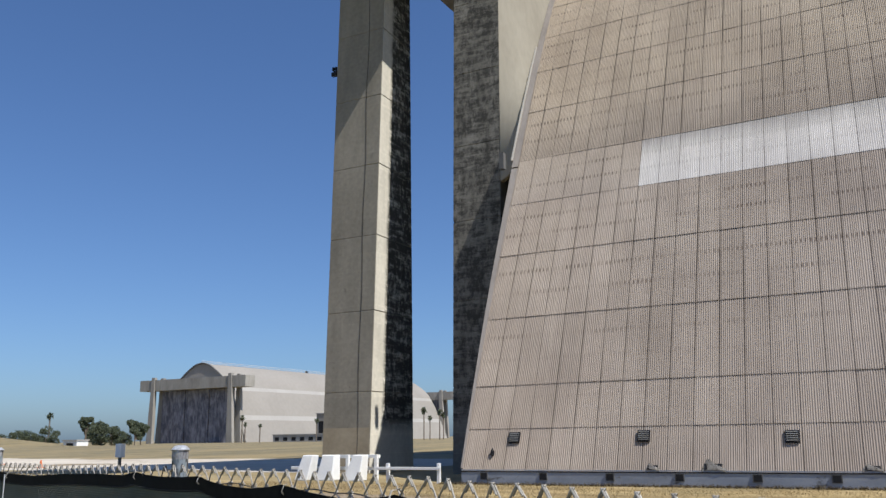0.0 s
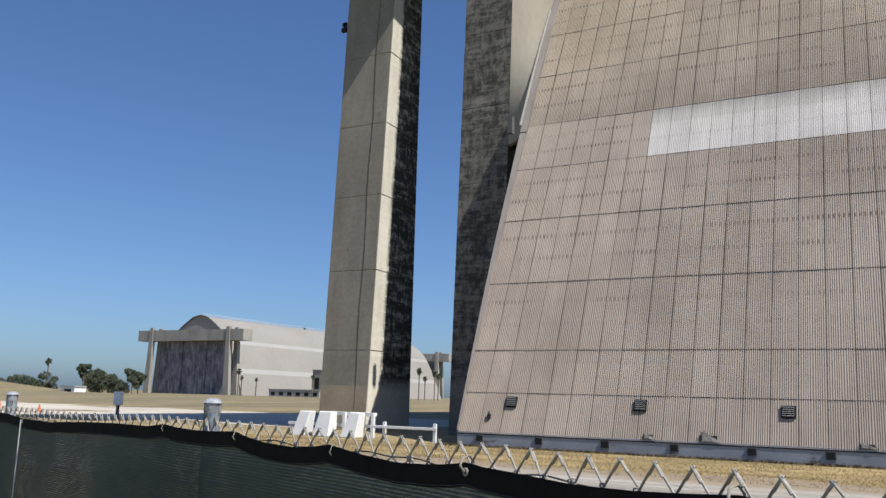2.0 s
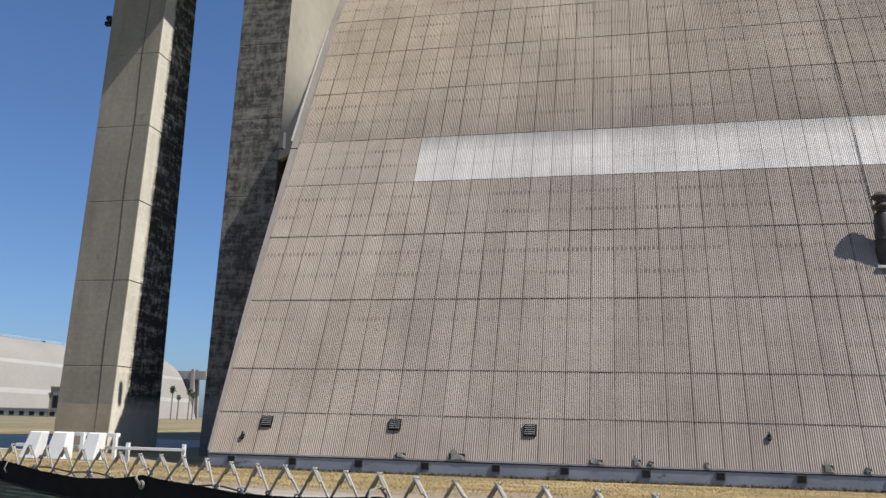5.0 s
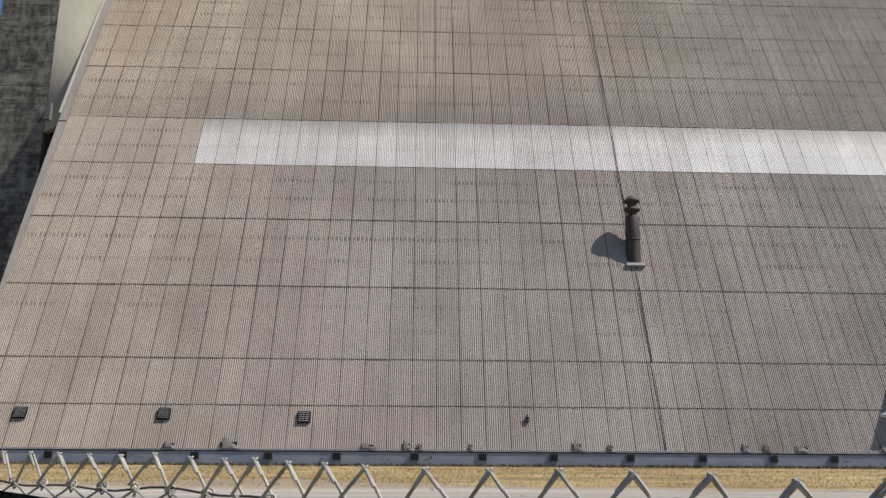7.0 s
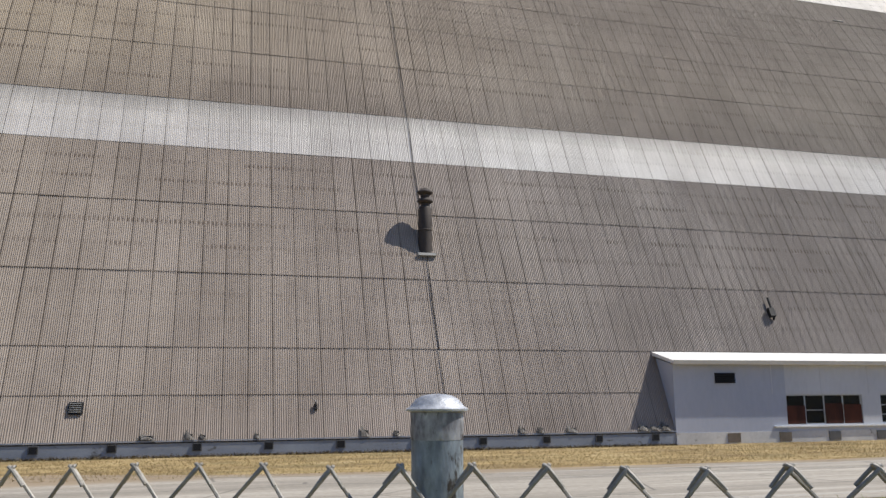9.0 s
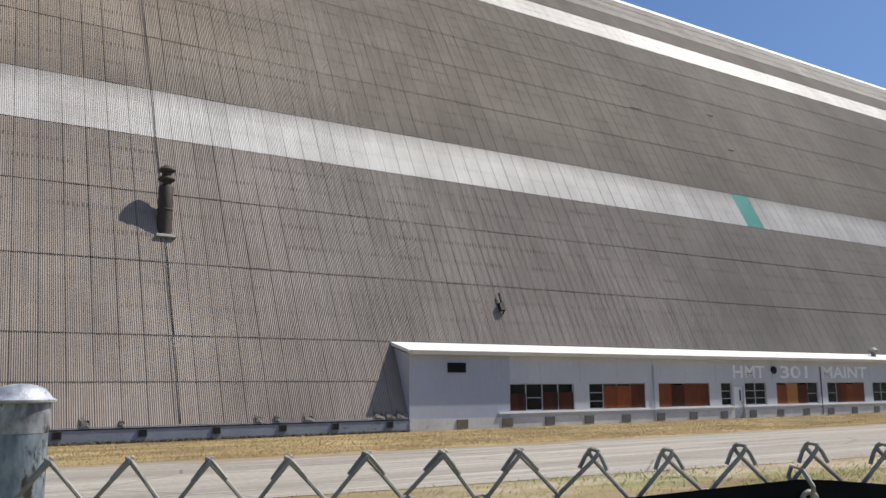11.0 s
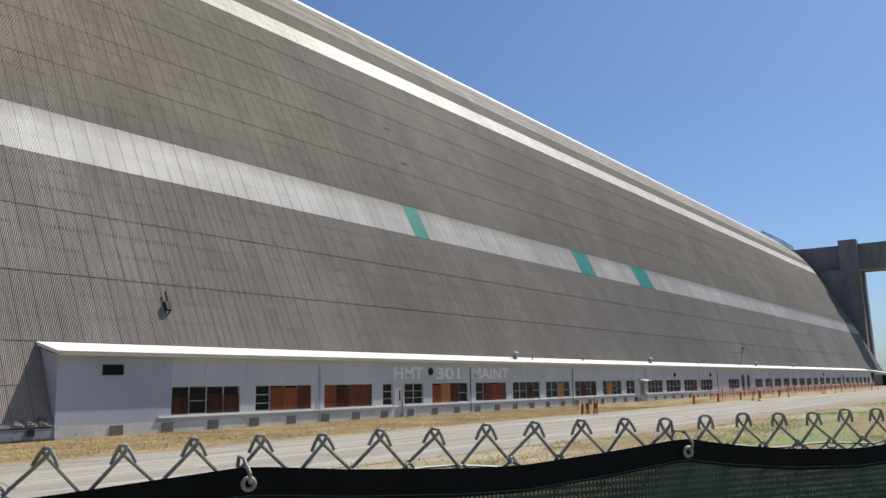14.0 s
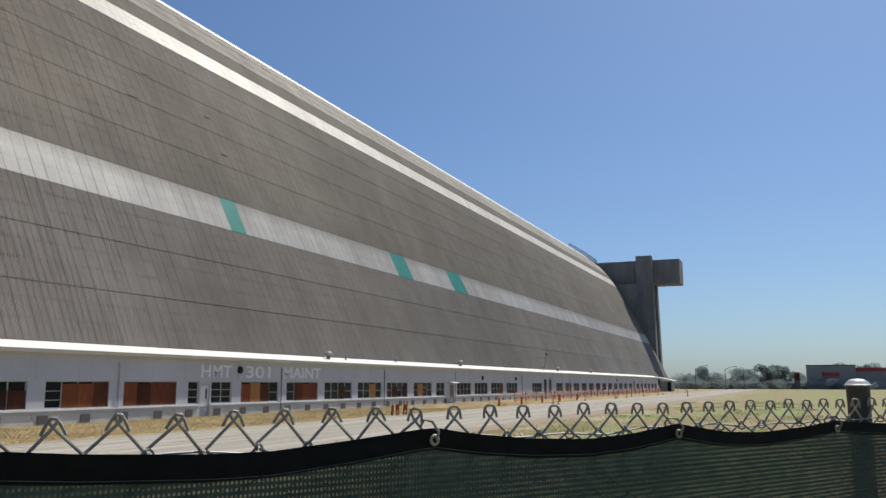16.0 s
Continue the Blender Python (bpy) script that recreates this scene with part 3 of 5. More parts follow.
    gold = ramp(nt, vn, [(0.36, (0.12, 0.077, 0.038)), (0.45, (0.215, 0.15, 0.066)), (0.54, (0.345, 0.255, 0.112)), (0.66, (0.46, 0.375, 0.22))])
    col = mix(nt, verge, col, gold)
    tufts = ramp(nt, noise_at(nt, world_pos(nt, (0.12, 0.3, 1)), 1.0, 7.0, 0.7), [(0.53, 0.0), (0.62, 0.8)])
    col = mix(nt, tufts, col, (0.19, 0.15, 0.065))
    nt.links.new(col, b.inputs["Base Color"])
    bump(nt, b, noise_at(nt, pos, 9.0, 6.0), 0.015)
    return m


M_grass = field_mat()
sheet_ground("ground", -2500, 2500, -2500, 2500, 8, 8, 0.0, M_grass, "dry straw-coloured grass field with bare earth")


def ribbon(name, near, far, z, material, label, thick=0.012):
    """A paved strip between two edges, each a function of x."""
    bm = bmesh.new()
    xs = [-400 + i * 5 for i in range(181)]
    rnd = random.Random(4)
    a = [bm.verts.new((x, near(x) + rnd.uniform(-0.25, 0.25), z)) for x in xs]
    b = [bm.verts.new((x, far(x) + rnd.uniform(-0.25, 0.25), z)) for x in xs]
    for i in range(len(xs) - 1):
        bm.faces.new((a[i], a[i + 1], b[i + 1], b[i]))
    return solo(name, bm, material, label, "road", kind="structure")


def lerp(pts, x):
    return float(np.interp(x, [p[0] for p in pts], [p[1] for p in pts]))


NEAR_EDGE = [(-400, -19.2), (24, -19.8), (45, -21.3), (60, -23.3), (130, -24.6), (400, -24.6)]
ribbon("road", lambda x: lerp(NEAR_EDGE, x), lambda x: lerp([(-400, -5), (-20, -6), (0, -7.4), (9, -9.0), (14, -7.2), (22, -9.8), (33, -10.2), (60, -10.4), (400, -10.4)], x), 0.012, M_asphalt, "bleached grey asphalt road with pale edges and cracks")
for yy, w in ((-11.6, 0.14), (-13.4, 0.10), (-19.4, 0.16)):
    bm = bmesh.new()
    box(bm, 28, 420, yy - w / 2, yy + w / 2, 0.006, 0.017)
    solo("road_line", bm, M_line, "worn pale edge line on the asphalt", "road line", kind="structure")
bm = bmesh.new()
rnd_a = random.Random(6)
na = [bm.verts.new((x, 9.5 + rnd_a.uniform(-0.8, 0.8) + max(0.0, -x - 80) * 0.02, 0.02)) for x in range(-420, -9, 6)]
fa = [bm.verts.new((x, 40 + rnd_a.uniform(-1.5, 1.5) + max(0.0, -x - 60) * 0.08, 0.02)) for x in range(-420, -9, 6)]
for i in range(len(na) - 1):
    bm.faces.new((na[i], na[i + 1], fa[i + 1], fa[i]))
solo("pavement", bm, M_apron, "wide pale sun-bleached concrete apron with weedy cracks", "pavement", kind="structure")
bm = bmesh.new()
mg = [[bm.verts.new((-420 + 14 * i, 150 + 10 * j, -0.05 + 6.0 * math.exp(-((-420 + 14 * i + 372) / 42) ** 2) * math.exp(-((j - 6) / 3.0) ** 2))) for i in range(21)] for j in range(13)]
for j in range(12):
    for i in range(20):
        bm.faces.new((mg[j][i], mg[j][i + 1], mg[j + 1][i + 1], mg[j + 1][i]))
solo("ground_mound", bm, M_grass, "low dry grassy mound across the field", "ground", kind="structure")

# ---- hangar ----
PY = [0, 2, 3.5, 5.2, 7.2, 8.35, 10.5, 14.4, 18, 22.2, 27, 32, 38, 44]
PZ = [0, 4.7, 8.1, 11.7, 15.4, 18.0, 22.4, 29.7, 35.4, 40.8, 44.6, 47.7, 51.0, 51.9]
LEN = 300.0


def prof_y(z):
    return float(np.interp(z, PZ, PY))


_ys = np.linspace(0, 44, 881)
_zs = np.interp(_ys, PY, PZ)
_zs = np.convolve(np.pad(_zs, 40, mode="reflect", reflect_type="odd"), np.ones(81) / 81, "valid")
_arc = np.concatenate([[0], np.cumsum(np.hypot(np.diff(_ys), np.diff(_zs)))])


def at_arc(s):
    return float(np.interp(s, _arc, _ys)), float(np.interp(s, _arc, _zs))


def arc_of_z(z):
    return float(np.interp(z, _zs, _arc))


ROWS = [arc_of_z(z) for z in (0.66, 2.55, 4.6, 8.1, 11.75, 15.05, 18.1, 21.8, 25.2)]
while ROWS[-1] < 37.0:
    ROWS.append(ROWS[-1] + 3.6)
UPPER = (arc_of_z(33.9), arc_of_z(36.2))
ROWS = [r for r in ROWS if r < UPPER[0] - 1.2] + [UPPER[0], UPPER[1], arc_of_z(38.4)]
while ROWS[-1] < _arc[-1] - 3.6:
    ROWS.append(ROWS[-1] + 3.7)
ROWS.append(float(_arc[-1]))
BAND_ROW = 5
UP_ROW = ROWS.index(UPPER[0])
SHEET_W = 1.0605
KINDS = 4
SHEET_X0 = 0.04


def sheet_data(row, kind=0, deep=1.5):
    """Points, faces and uvs of one corrugated sheet of a row, its left edge at x = 0; the foot laps over the row below."""
    y0, z0 = at_arc(ROWS[row])
    y1, z1 = at_arc(ROWS[row + 1])
    up = Vector((0, y1 - y0, z1 - z0)).normalized()
    out = Vector((0, -up.z, up.y))
    n = CORR * 4
    rnd = random.Random(100 + row * 10 + kind)
    shift, swell = rnd.uniform(0, math.tau), rnd.uniform(0.95, 1.05)
    a = Vector((0, y0, z0)) - up * 0.09 + out * (0.042 if row < 5 else 0.034)
    b = Vector((0, y1, z1)) + out * 0.015
    pts, uvs = [], []
    for base, w in ((a, 0.0), (b, 1.0)):
        for i in range(n + 1):
            h = 0.0125 * math.sin(i * math.pi / 2 + math.pi / 4) * (0.72 if row < 5 else 0.6) * deep * swell
            p = base + out * h
            slip = 0.016 * math.sin(i / n * math.tau * 2 + shift) * math.sin(math.pi * i / n) + 0.012 * math.sin(math.pi * i / n) * math.cos(shift)
            pts.append((0.006 + (SHEET_W - 0.012) * i / n + slip, p.y, p.z))
            uvs.append((i / n, w))
    faces = [(i, i + 1, n + 2 + i, n + 1 + i) for i in range(n)]
    return pts, faces, uvs


def mesh_from(name, pts, faces, uvs, material):
    me = bpy.data.meshes.new(name)
    me.from_pydata(pts, [], faces)
    lay = me.uv_layers.new(name="UVMap")
    idx = np.empty(len(me.loops), dtype=np.int32)
    me.loops.foreach_get("vertex_index", idx)
    lay.data.foreach_set("uv", np.asarray(uvs, dtype=np.float32)[idx].ravel())
    me.materials.append(material)
    return me


def shell_mesh(inset=0.0):
    bm = bmesh.new()
    prof = [at_arc(s) for s in np.linspace(arc_of_z(0.64), float(_arc[-1]), 60)]
    prof = prof + [(88 - y, z) for y, z in prof[-2::-1]]
    ring = []
    for x in (0.0, LEN):
        ring.append([bm.verts.new((x, y, z - inset)) for y, z in prof])
    for i in range(len(prof) - 1):
        bm.faces.new((ring[0][i], ring[1][i], ring[1][i + 1], ring[0][i + 1]))
    return bm


def pylon(bm, x0, x1, ylo, yhi, top, lean=0.042, toe=0.0):
    """A tall concrete pier whose outer face leans inwards."""
    hexa(bm, [(x0, ylo - toe, 0), (x1, ylo - toe, 0), (x1, yhi, 0), (x0, yhi, 0)],
         [(x0, ylo + lean * top, top), (x1, ylo + lean * top, top), (x1, yhi, top), (x0, yhi, top)])


def hangar_end(parent, flip, near):
    """Two piers at each side, the box beam over them and the closed doors, at one end."""
    def fx(a, b):
        return (a, b) if not flip else (LEN - b, LEN - a)
    for side in (0, 1):
        for (a, b, top, m, lab) in ((-12.6, -9.2, 35.0, M_pier if near else M_conc_grey, "grey concrete pier with board marks"), (-3.7, -0.6, 44.3, M_pier_dark if near else M_conc_grey, "black-stained concrete pier")):
            x0, x1 = fx(a, b)
            yhi = (11.4 if top < 40 else 15.0) if near else 10.9
            front, lean = (6.3, 0.042) if near else (4.9, 0.02)
            flipm = Matrix.Translation((0, 88, 0)) @ Matrix.Diagonal((1, -1, 1, 1))
            tip = 0.008 if near and top < 40 else 0.0
            bm = bmesh.new()
            pylon(bm, x0 + 0.03, x1 - 0.03, front + 0.03, yhi - 0.03, top - 0.02, lean)
            if side:
                bmesh.ops.transform(bm, matrix=flipm, verts=bm.verts)
            pier = part("pier", bm, m, parent, lab)
            z = 0.0
            for z1 in (4.85, 9.74, 14.5, 19.2, 23.95, 28.7, 33.4, 38.2, 43.0, 99.0):
                z1 = min(z1, top)
                if z >= top:
                    break
                bm = bmesh.new()
                ya, yb = front + lean * z, front + lean * (z1 - 0.014)
                hexa(bm, [(x0, ya, z), (x1 + tip * z, ya, z), (x1, yhi, z), (x0, yhi, z)], [(x0, yb, z1 - 0.014), (x1 + tip * z1, yb, z1 - 0.014), (x1, yhi, z1 - 0.014), (x0, yhi, z1 - 0.014)])
                bmesh.ops.bevel(bm, geom=bm.edges[:], offset=0.03, segments=1, affect="EDGES")
                if side:
                    bmesh.ops.transform(bm, matrix=flipm, verts=bm.verts)
                lift = part("concrete_lift", bm, m, pier)
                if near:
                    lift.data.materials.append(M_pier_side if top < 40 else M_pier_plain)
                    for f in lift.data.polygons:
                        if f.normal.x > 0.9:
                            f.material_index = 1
                z = z1
    x0, x1 = fx(-9.35 if near else -12.2, -2.9)
    part("box_beam", B(x0, x1, -2.9, 90.9, 35.0, 43.0), M_conc if near else M_conc_grey, parent, "deep concrete box beam over the doors")
    x0, x1 = fx(-2.4, -1.6)
    part("door", B(x0, x1, 15.2, 72.8, 0.2, 35.0), M_conc_dark, parent)
    bm = bmesh.new()
    pr = [at_arc(q) for q in np.linspace(arc_of_z(0.1), float(_arc[-1]), 30)]
    xe = LEN - 0.15 if flip else 0.15
    ll, rr = [bm.verts.new((xe, y + 0.15, z - 0.15)) for y, z in pr], [bm.verts.new((xe, 87.85 - y, z - 0.15)) for y, z in pr]
    for i in range(29):
        if pr[i][0] < 43.9:
            bm.faces.new((ll[i], rr[i], rr[i + 1], ll[i + 1]))
    part("end_wall", bm, M_conc_dark, parent, "dark end wall behind the doors")


hangar = thing("airship_hangar", "huge arched hangar clad in weathered brown-grey corrugated sheets", "hangar")
shell = part("shell", shell_mesh(0.05), M_backing, hangar, "arched shell under the cladding")
before = set(bpy.data.objects)
hangar_end(hangar, False, True)
END_OUT = Matrix.Translation((18.59, -35.73, 2.19)) @ Matrix.Scale(1.07, 4) @ Matrix.Translation((-18.59, 35.73, -2.19))
for ob in set(bpy.data.objects) - before:
    if ob.name.split(".")[0] != "end_wall":
        ob.data.transform(END_OUT)
hangar_end(hangar, True, False)
part("end_web", B(LEN + 0.65, LEN + 1.4, 10.4, 20.0, 16.0, 34.98), M_conc_grey, hangar, "dark concrete web between shell and pier")
part("foundation", B(0, LEN, 0.21, 0.6, 0, 0.66), M_curb, hangar, "grey-blue painted concrete foundation wall")

# ---- cladding of the hangar ----
COLS = int((LEN - SHEET_X0) / SHEET_W)
BAND_FROM = 7
row_mesh = {}
rest = {}


def add_rest(key, row, x):
    pts, faces, uvs = rest_cache[row][jit.randrange(KINDS)]
    lv = min(max((x - 38.0) / 50.0, 0.0), 1.0) * 0.8 if row != BAND_ROW else 0.0
    flat = flat_cache[row][0]
    P, F, U = rest.setdefault(key, ([], [], []))
    o = len(P)
    P.extend((p[0] + x, p[1] + (q[1] - p[1]) * lv, p[2] + (q[2] - p[2]) * lv) for p, q in zip(pts, flat))
    F.extend(tuple(i + o for i in f) for f in faces)
    U.extend(uvs)


rest_cache = [[sheet_data(r, k, 0.75 if r == BAND_ROW else 1.5) for k in range(KINDS)] for r in range(len(ROWS) - 1)]
# the sheets of the outer bays have shallower waves
flat_cache = [sheet_data(r, 0, 0.0) for r in range(len(ROWS) - 1)]
jit = random.Random(11)
for row in range(len(ROWS) - 1):
    for col in range(COLS):
        x = SHEET_X0 + col * SHEET_W
        pale = (row == BAND_ROW and col >= BAND_FROM) or row == UP_ROW
        if row == BAND_ROW and any(a <= x < b for a, b in ((77.2, 79.3), (109.4, 114.4), (127.5, 133.2))):
            add_rest("green", row, x)
        elif row <= 8 and 0 <= col < 33:
            key = (row, pale, jit.randrange(KINDS))
            if key not in row_mesh:
                pts, faces, uvs = rest_cache[row][key[2]]
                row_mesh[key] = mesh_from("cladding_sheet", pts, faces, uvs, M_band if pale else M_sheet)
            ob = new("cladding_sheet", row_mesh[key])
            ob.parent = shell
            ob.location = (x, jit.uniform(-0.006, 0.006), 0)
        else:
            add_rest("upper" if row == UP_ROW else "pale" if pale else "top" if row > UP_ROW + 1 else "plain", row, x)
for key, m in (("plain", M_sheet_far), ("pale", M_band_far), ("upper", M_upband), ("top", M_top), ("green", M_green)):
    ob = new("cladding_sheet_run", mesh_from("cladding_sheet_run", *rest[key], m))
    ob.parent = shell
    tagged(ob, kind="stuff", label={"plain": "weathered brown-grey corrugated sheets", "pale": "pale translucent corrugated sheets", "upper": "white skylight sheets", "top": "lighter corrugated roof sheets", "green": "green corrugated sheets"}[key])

# ---- annex ----
AX0, AX1, AY = 40.9, 264.0, -0.3
annex = thing("annex_building", "long low grey-blue workshop annex with boarded windows", "building", at=Matrix.Translation((19, 0.5, 0)) @ Matrix.Diagonal((1.0138, 1, 1, 1)) @ Matrix.Translation((-19, 0, 0)))
WINDOWS = [(47.1, 51.6), (52.75, 57.2), (58.36, 62.93), (64.05, 65.1), (66.4, 68.6), (69.7, 74.4), (75.5, 80.1), (81.2, 85.9), (87.0, 91.7), (92.8, 97.5), (99.0, 103.7), (104.9, 107.3), (111.0, 115.6), (116.8, 121.6), (122.9, 127.7), (129.1, 134.0), (141.2, 146.4)]
WINDOWS += [(154.8 + 5.85 * i, 159.0 + 5.85 * i) for i in range(12)] + [(229.5 + 5.65 * i, 233.5 + 5.65 * i) for i in range(6)]
WZ0, WZ1 = 0.86, 2.32
HOLES = [(a, b, WZ0, WZ1) for a, b in WINDOWS] + [(65.22, 66.22, 0.0, 2.08), (108.7, 109.9, 0.0, 2.1)] + [(a, a + 1.6, 0.0, 2.9) for a in (147.4, 150.2, 225.4)]
edge = AX0
for a, b, z0, z1 in sorted(HOLES):
    part("wall_panel", B(edge, a, AY, AY + 0.25, 0.0, 3.85), M_annex if a < 50 else M_annex_pale, annex)
    if z0 > 0:
        part("wall_panel", B(a, b, AY, AY + 0.25, 0.0, z0), M_annex_pale, annex)
    part("wall_panel", B(a, b, AY, AY + 0.25, z1, 3.85), M_annex_pale, annex)
    edge = b
part("wall_panel", B(edge, AX1, AY, AY + 0.25, 0.0, 3.85), M_annex_pale, annex)
bm = bmesh.new()
hexa(bm, [(AX0 - 0.15, AY - 0.35, 3.82), (AX1 + 0.3, AY - 0.35, 3.82), (AX1 + 0.3, 1.8, 4.42), (AX0 - 0.15, 1.8, 4.42)],
     [(AX0 - 0.15, AY - 0.35, 3.98), (AX1 + 0.3, AY - 0.35, 3.98), (AX1 + 0.3, 1.8, 4.60), (AX0 - 0.15, 1.8, 4.60)])
part("roof", bm, M_roofwhite, annex, "white sloping roof")
part("end_wall", (lambda bm: (hexa(bm, [(AX0, AY + 0.25, 0.0), (AX0 + 0.2, AY + 0.25, 0.0), (AX0 + 0.2, 0.25, 0.0), (AX0, 0.25, 0.0)],
     [(AX0, AY + 0.25, 3.86), (AX0 + 0.2, AY + 0.25, 3.86), (AX0 + 0.2, 1.75, 4.3), (AX0, 1.75, 4.3)]), bm)[1])(bmesh.new()), M_annex, annex)
part("fascia", B(AX0 - 0.17, AX1 + 0.32, AY - 0.38, AY - 0.352, 3.80, 4.0), M_conc_light, annex)
for a, b in ((46.3, 65.15), (66.3, 108.5), (110.1, 147.3), (152.0, 225.3), (227.1, AX1 - 0.4)):
    part("sill", B(a, b, AY - 0.11, AY - 0.003, 0.73, 0.80), M_white, annex, "weathered white ledge")
plinth = None
for a, b in ((AX0 + 0.01, 65.15), (66.3, 108.5), (110.1, 147.3), (152.0, 225.3), (227.1, AX1 - 0.01)):
    ob = part("plinth", B(a, b, AY - 0.03, AY - 0.004, 0.0, 0.55), M_plinth, annex, "peeling pale concrete plinth")
    plinth = plinth or ob
# cover strips over the joints of the wall boards
x = AX0 + 5.4
while x < AX1 - 1:
    part("batten", B(x, x + 0.05, AY - 0.012, AY - 0.002, WZ1 + 0.05, 3.78), M_annex_pale, annex)
    x += 2.88 if x < 110 else 5.76
bm_vent = B(-0.34, 0.34, -0.045, 0.0, 0.06, 0.5)
me_brown = mesh_of("vent_cover", bm_vent, M_cover)
me_grey = me_brown.copy()
me_grey.materials[0] = M_frame2
x = 44.0
rv = random.Random(3)
while x < 263:
    if not any(a - 0.5 < x < b + 0.5 for a, b in ((64.9, 66.5), (108.3, 110.3), (147.2, 152.2), (225.2, 227.2))):
        ob = new("vent_cover", me_brown if x < 48 else me_grey)
        ob.parent = plinth
        ob.location = (x, AY - 0.03, 0)
    x += 2.88
part("wall_louver", louver(1.1, 0.5, 5), M_dark, annex, "dark slatted wall louver").location = (43.7, AY - 0.03, 3.15)

PATTERNS = ("hdhh", "srrr", "rrrr", "s", "ss", "rord", "drrr", "gghg", "ddod", "dhdh", "dosd", "dd")
for n, (a, b) in enumerate(WINDOWS):
    pat = PATTERNS[n] if n < len(PATTERNS) else rv.choice(("dddd", "gddd", "ddgd", "dgdd", "dddr"))
    k = len(pat)
    bm = bmesh.new()
    z0, z1 = WZ0, WZ1
    box(bm, a, b, AY + 0.06, AY + 0.14, z0, z0 + 0.05)
    box(bm, a, b, AY + 0.06, AY + 0.14, z1 - 0.05, z1)
    for i in range(k + 1):
        xm = a + (b - a) * i / k
        xm = min(max(xm, a + 0.03), b - 0.03)
        box(bm, xm - 0.03, xm + 0.03, AY + 0.062, AY + 0.138, z0 + 0.05, z1 - 0.05)
    for i, ch in enumerate(pat):
        if ch in "sdgh":
            xa, xb = a + (b - a) * i / k + 0.06, a + (b - a) * (i + 1) / k - 0.06
            for zz in ((1.3, 1.78) if ch == "s" else (1.55,)):
                box(bm, xa, xb, AY + 0.075, AY + 0.125, zz - 0.02, zz + 0.02)
    w = part("window", bm, M_frame, annex, "flaking steel window with boarded lights" if n < 11 else "dirty steel-framed window")
    for i, ch in enumerate(pat):
        ga = 0.004 if i and pat[i - 1] in "ro" and ch in "ro" else 0.031
        gb = 0.004 if i + 1 < k and pat[i + 1] in "ro" and ch in "ro" else 0.031
        xa, xb = a + (b - a) * i / k + ga, a + (b - a) * (i + 1) / k - gb
        if ch == "h":
            part("board", B(xa, xb, AY + 0.035, AY + 0.058, z0 + 0.02, z0 + rv.uniform(0.85, 1.15)), M_rust_dark, w, "dark rust-stained lower board")
        if ch in "ro":
            top = z1 - 0.06 - (0.0 if rv.random() < 0.5 else 0.1)
            part("board", B(xa, xb, AY + 0.035, AY + 0.058, z0 + 0.02, top), M_rust if ch == "r" else M_ply, w, "rust-brown boarding" if ch == "r" else "orange plywood board")
        else:
            part("pane", B(xa, xb, AY + 0.098, AY + 0.104, z0 + 0.05, z1 - 0.05), M_glass, w)


def annex_door(a, b, top, material, label):
    d = part("door", B(a, b, AY + 0.05, AY + 0.1, 0.0, top), material, annex, label)
    bm = bmesh.new()
    box(bm, a - 0.06, a + 0.03, AY - 0.02, AY + 0.14, 0.0, top + 0.06)
    box(bm, b - 0.03, b + 0.06, AY - 0.02, AY + 0.14, 0.0, top + 0.06)
    box(bm, a + 0.03, b - 0.03, AY - 0.02, AY + 0.14, top - 0.03, top + 0.06)
    part("door_frame", bm, M_frame, d)
    part("handle", B(b - 0.14, b - 0.1, AY - 0.01, AY + 0.05, 0.95, 1.1), M_steel, d)
    return d


d = annex_door(65.22, 66.22, 2.08, M_annex2, "pale grey flush door")
part("door_glass", B(65.86, 66.0, AY + 0.04, AY + 0.05, 1.15, 1.85), M_dark, d)
annex_door(108.7, 109.9, 2.1, M_rustdoor, "rust-stained steel door")
bm = bmesh.new()
hexa(bm, [(108.3, AY - 0.75, 2.22), (110.2, AY - 0.75, 2.22), (110.2, AY - 0.004, 2.42), (108.3, AY - 0.004, 2.42)], [(108.3, AY - 0.75, 2.26), (110.2, AY - 0.75, 2.26), (110.2, AY - 0.004, 2.46), (108.3, AY - 0.004, 2.46)])
part("canopy", bm, M_frame, annex, "small sloping door canopy")
for a in (147.4, 150.2, 225.4):
    annex_door(a, a + 1.6, 2.9, M_dark, "dark open doorway")
for x in (57.9, 74.7, 92.2, 110.4, 128.4, 136.0, 150.5, 163.0, 176.0, 196.0, 216.0, 236.0):
    bm = bmesh.new()
    tube(bm, [(x, AY - 0.06, 0.1), (x, AY - 0.06, 3.3), (x, AY - 0.02, 3.4)], 0.035, 6)
    part("conduit", bm, M_frame2 if x in (74.7, 92.2, 136.0) else M_frame, annex, "thin dark conduit" if x in (74.7, 92.2, 136.0) else "thin grey painted conduit")
for x, zz in ((69.45, 3.15), (119.5, 2.9), (133.0, 2.9), (205.0, 3.0)):
    bm = bmesh.new()
    lathe(bm, [(0.03, 0.0), (0.26, 0.02), (0.26, 0.12), (0.12, 0.2)], 14)
    bmesh.ops.transform(bm, matrix=pose(x, AY - 0.004, zz, 90, 0, 0), verts=bm.verts)
    part("wall_lamp", bm, M_dark, annex, "round black wall lamp")
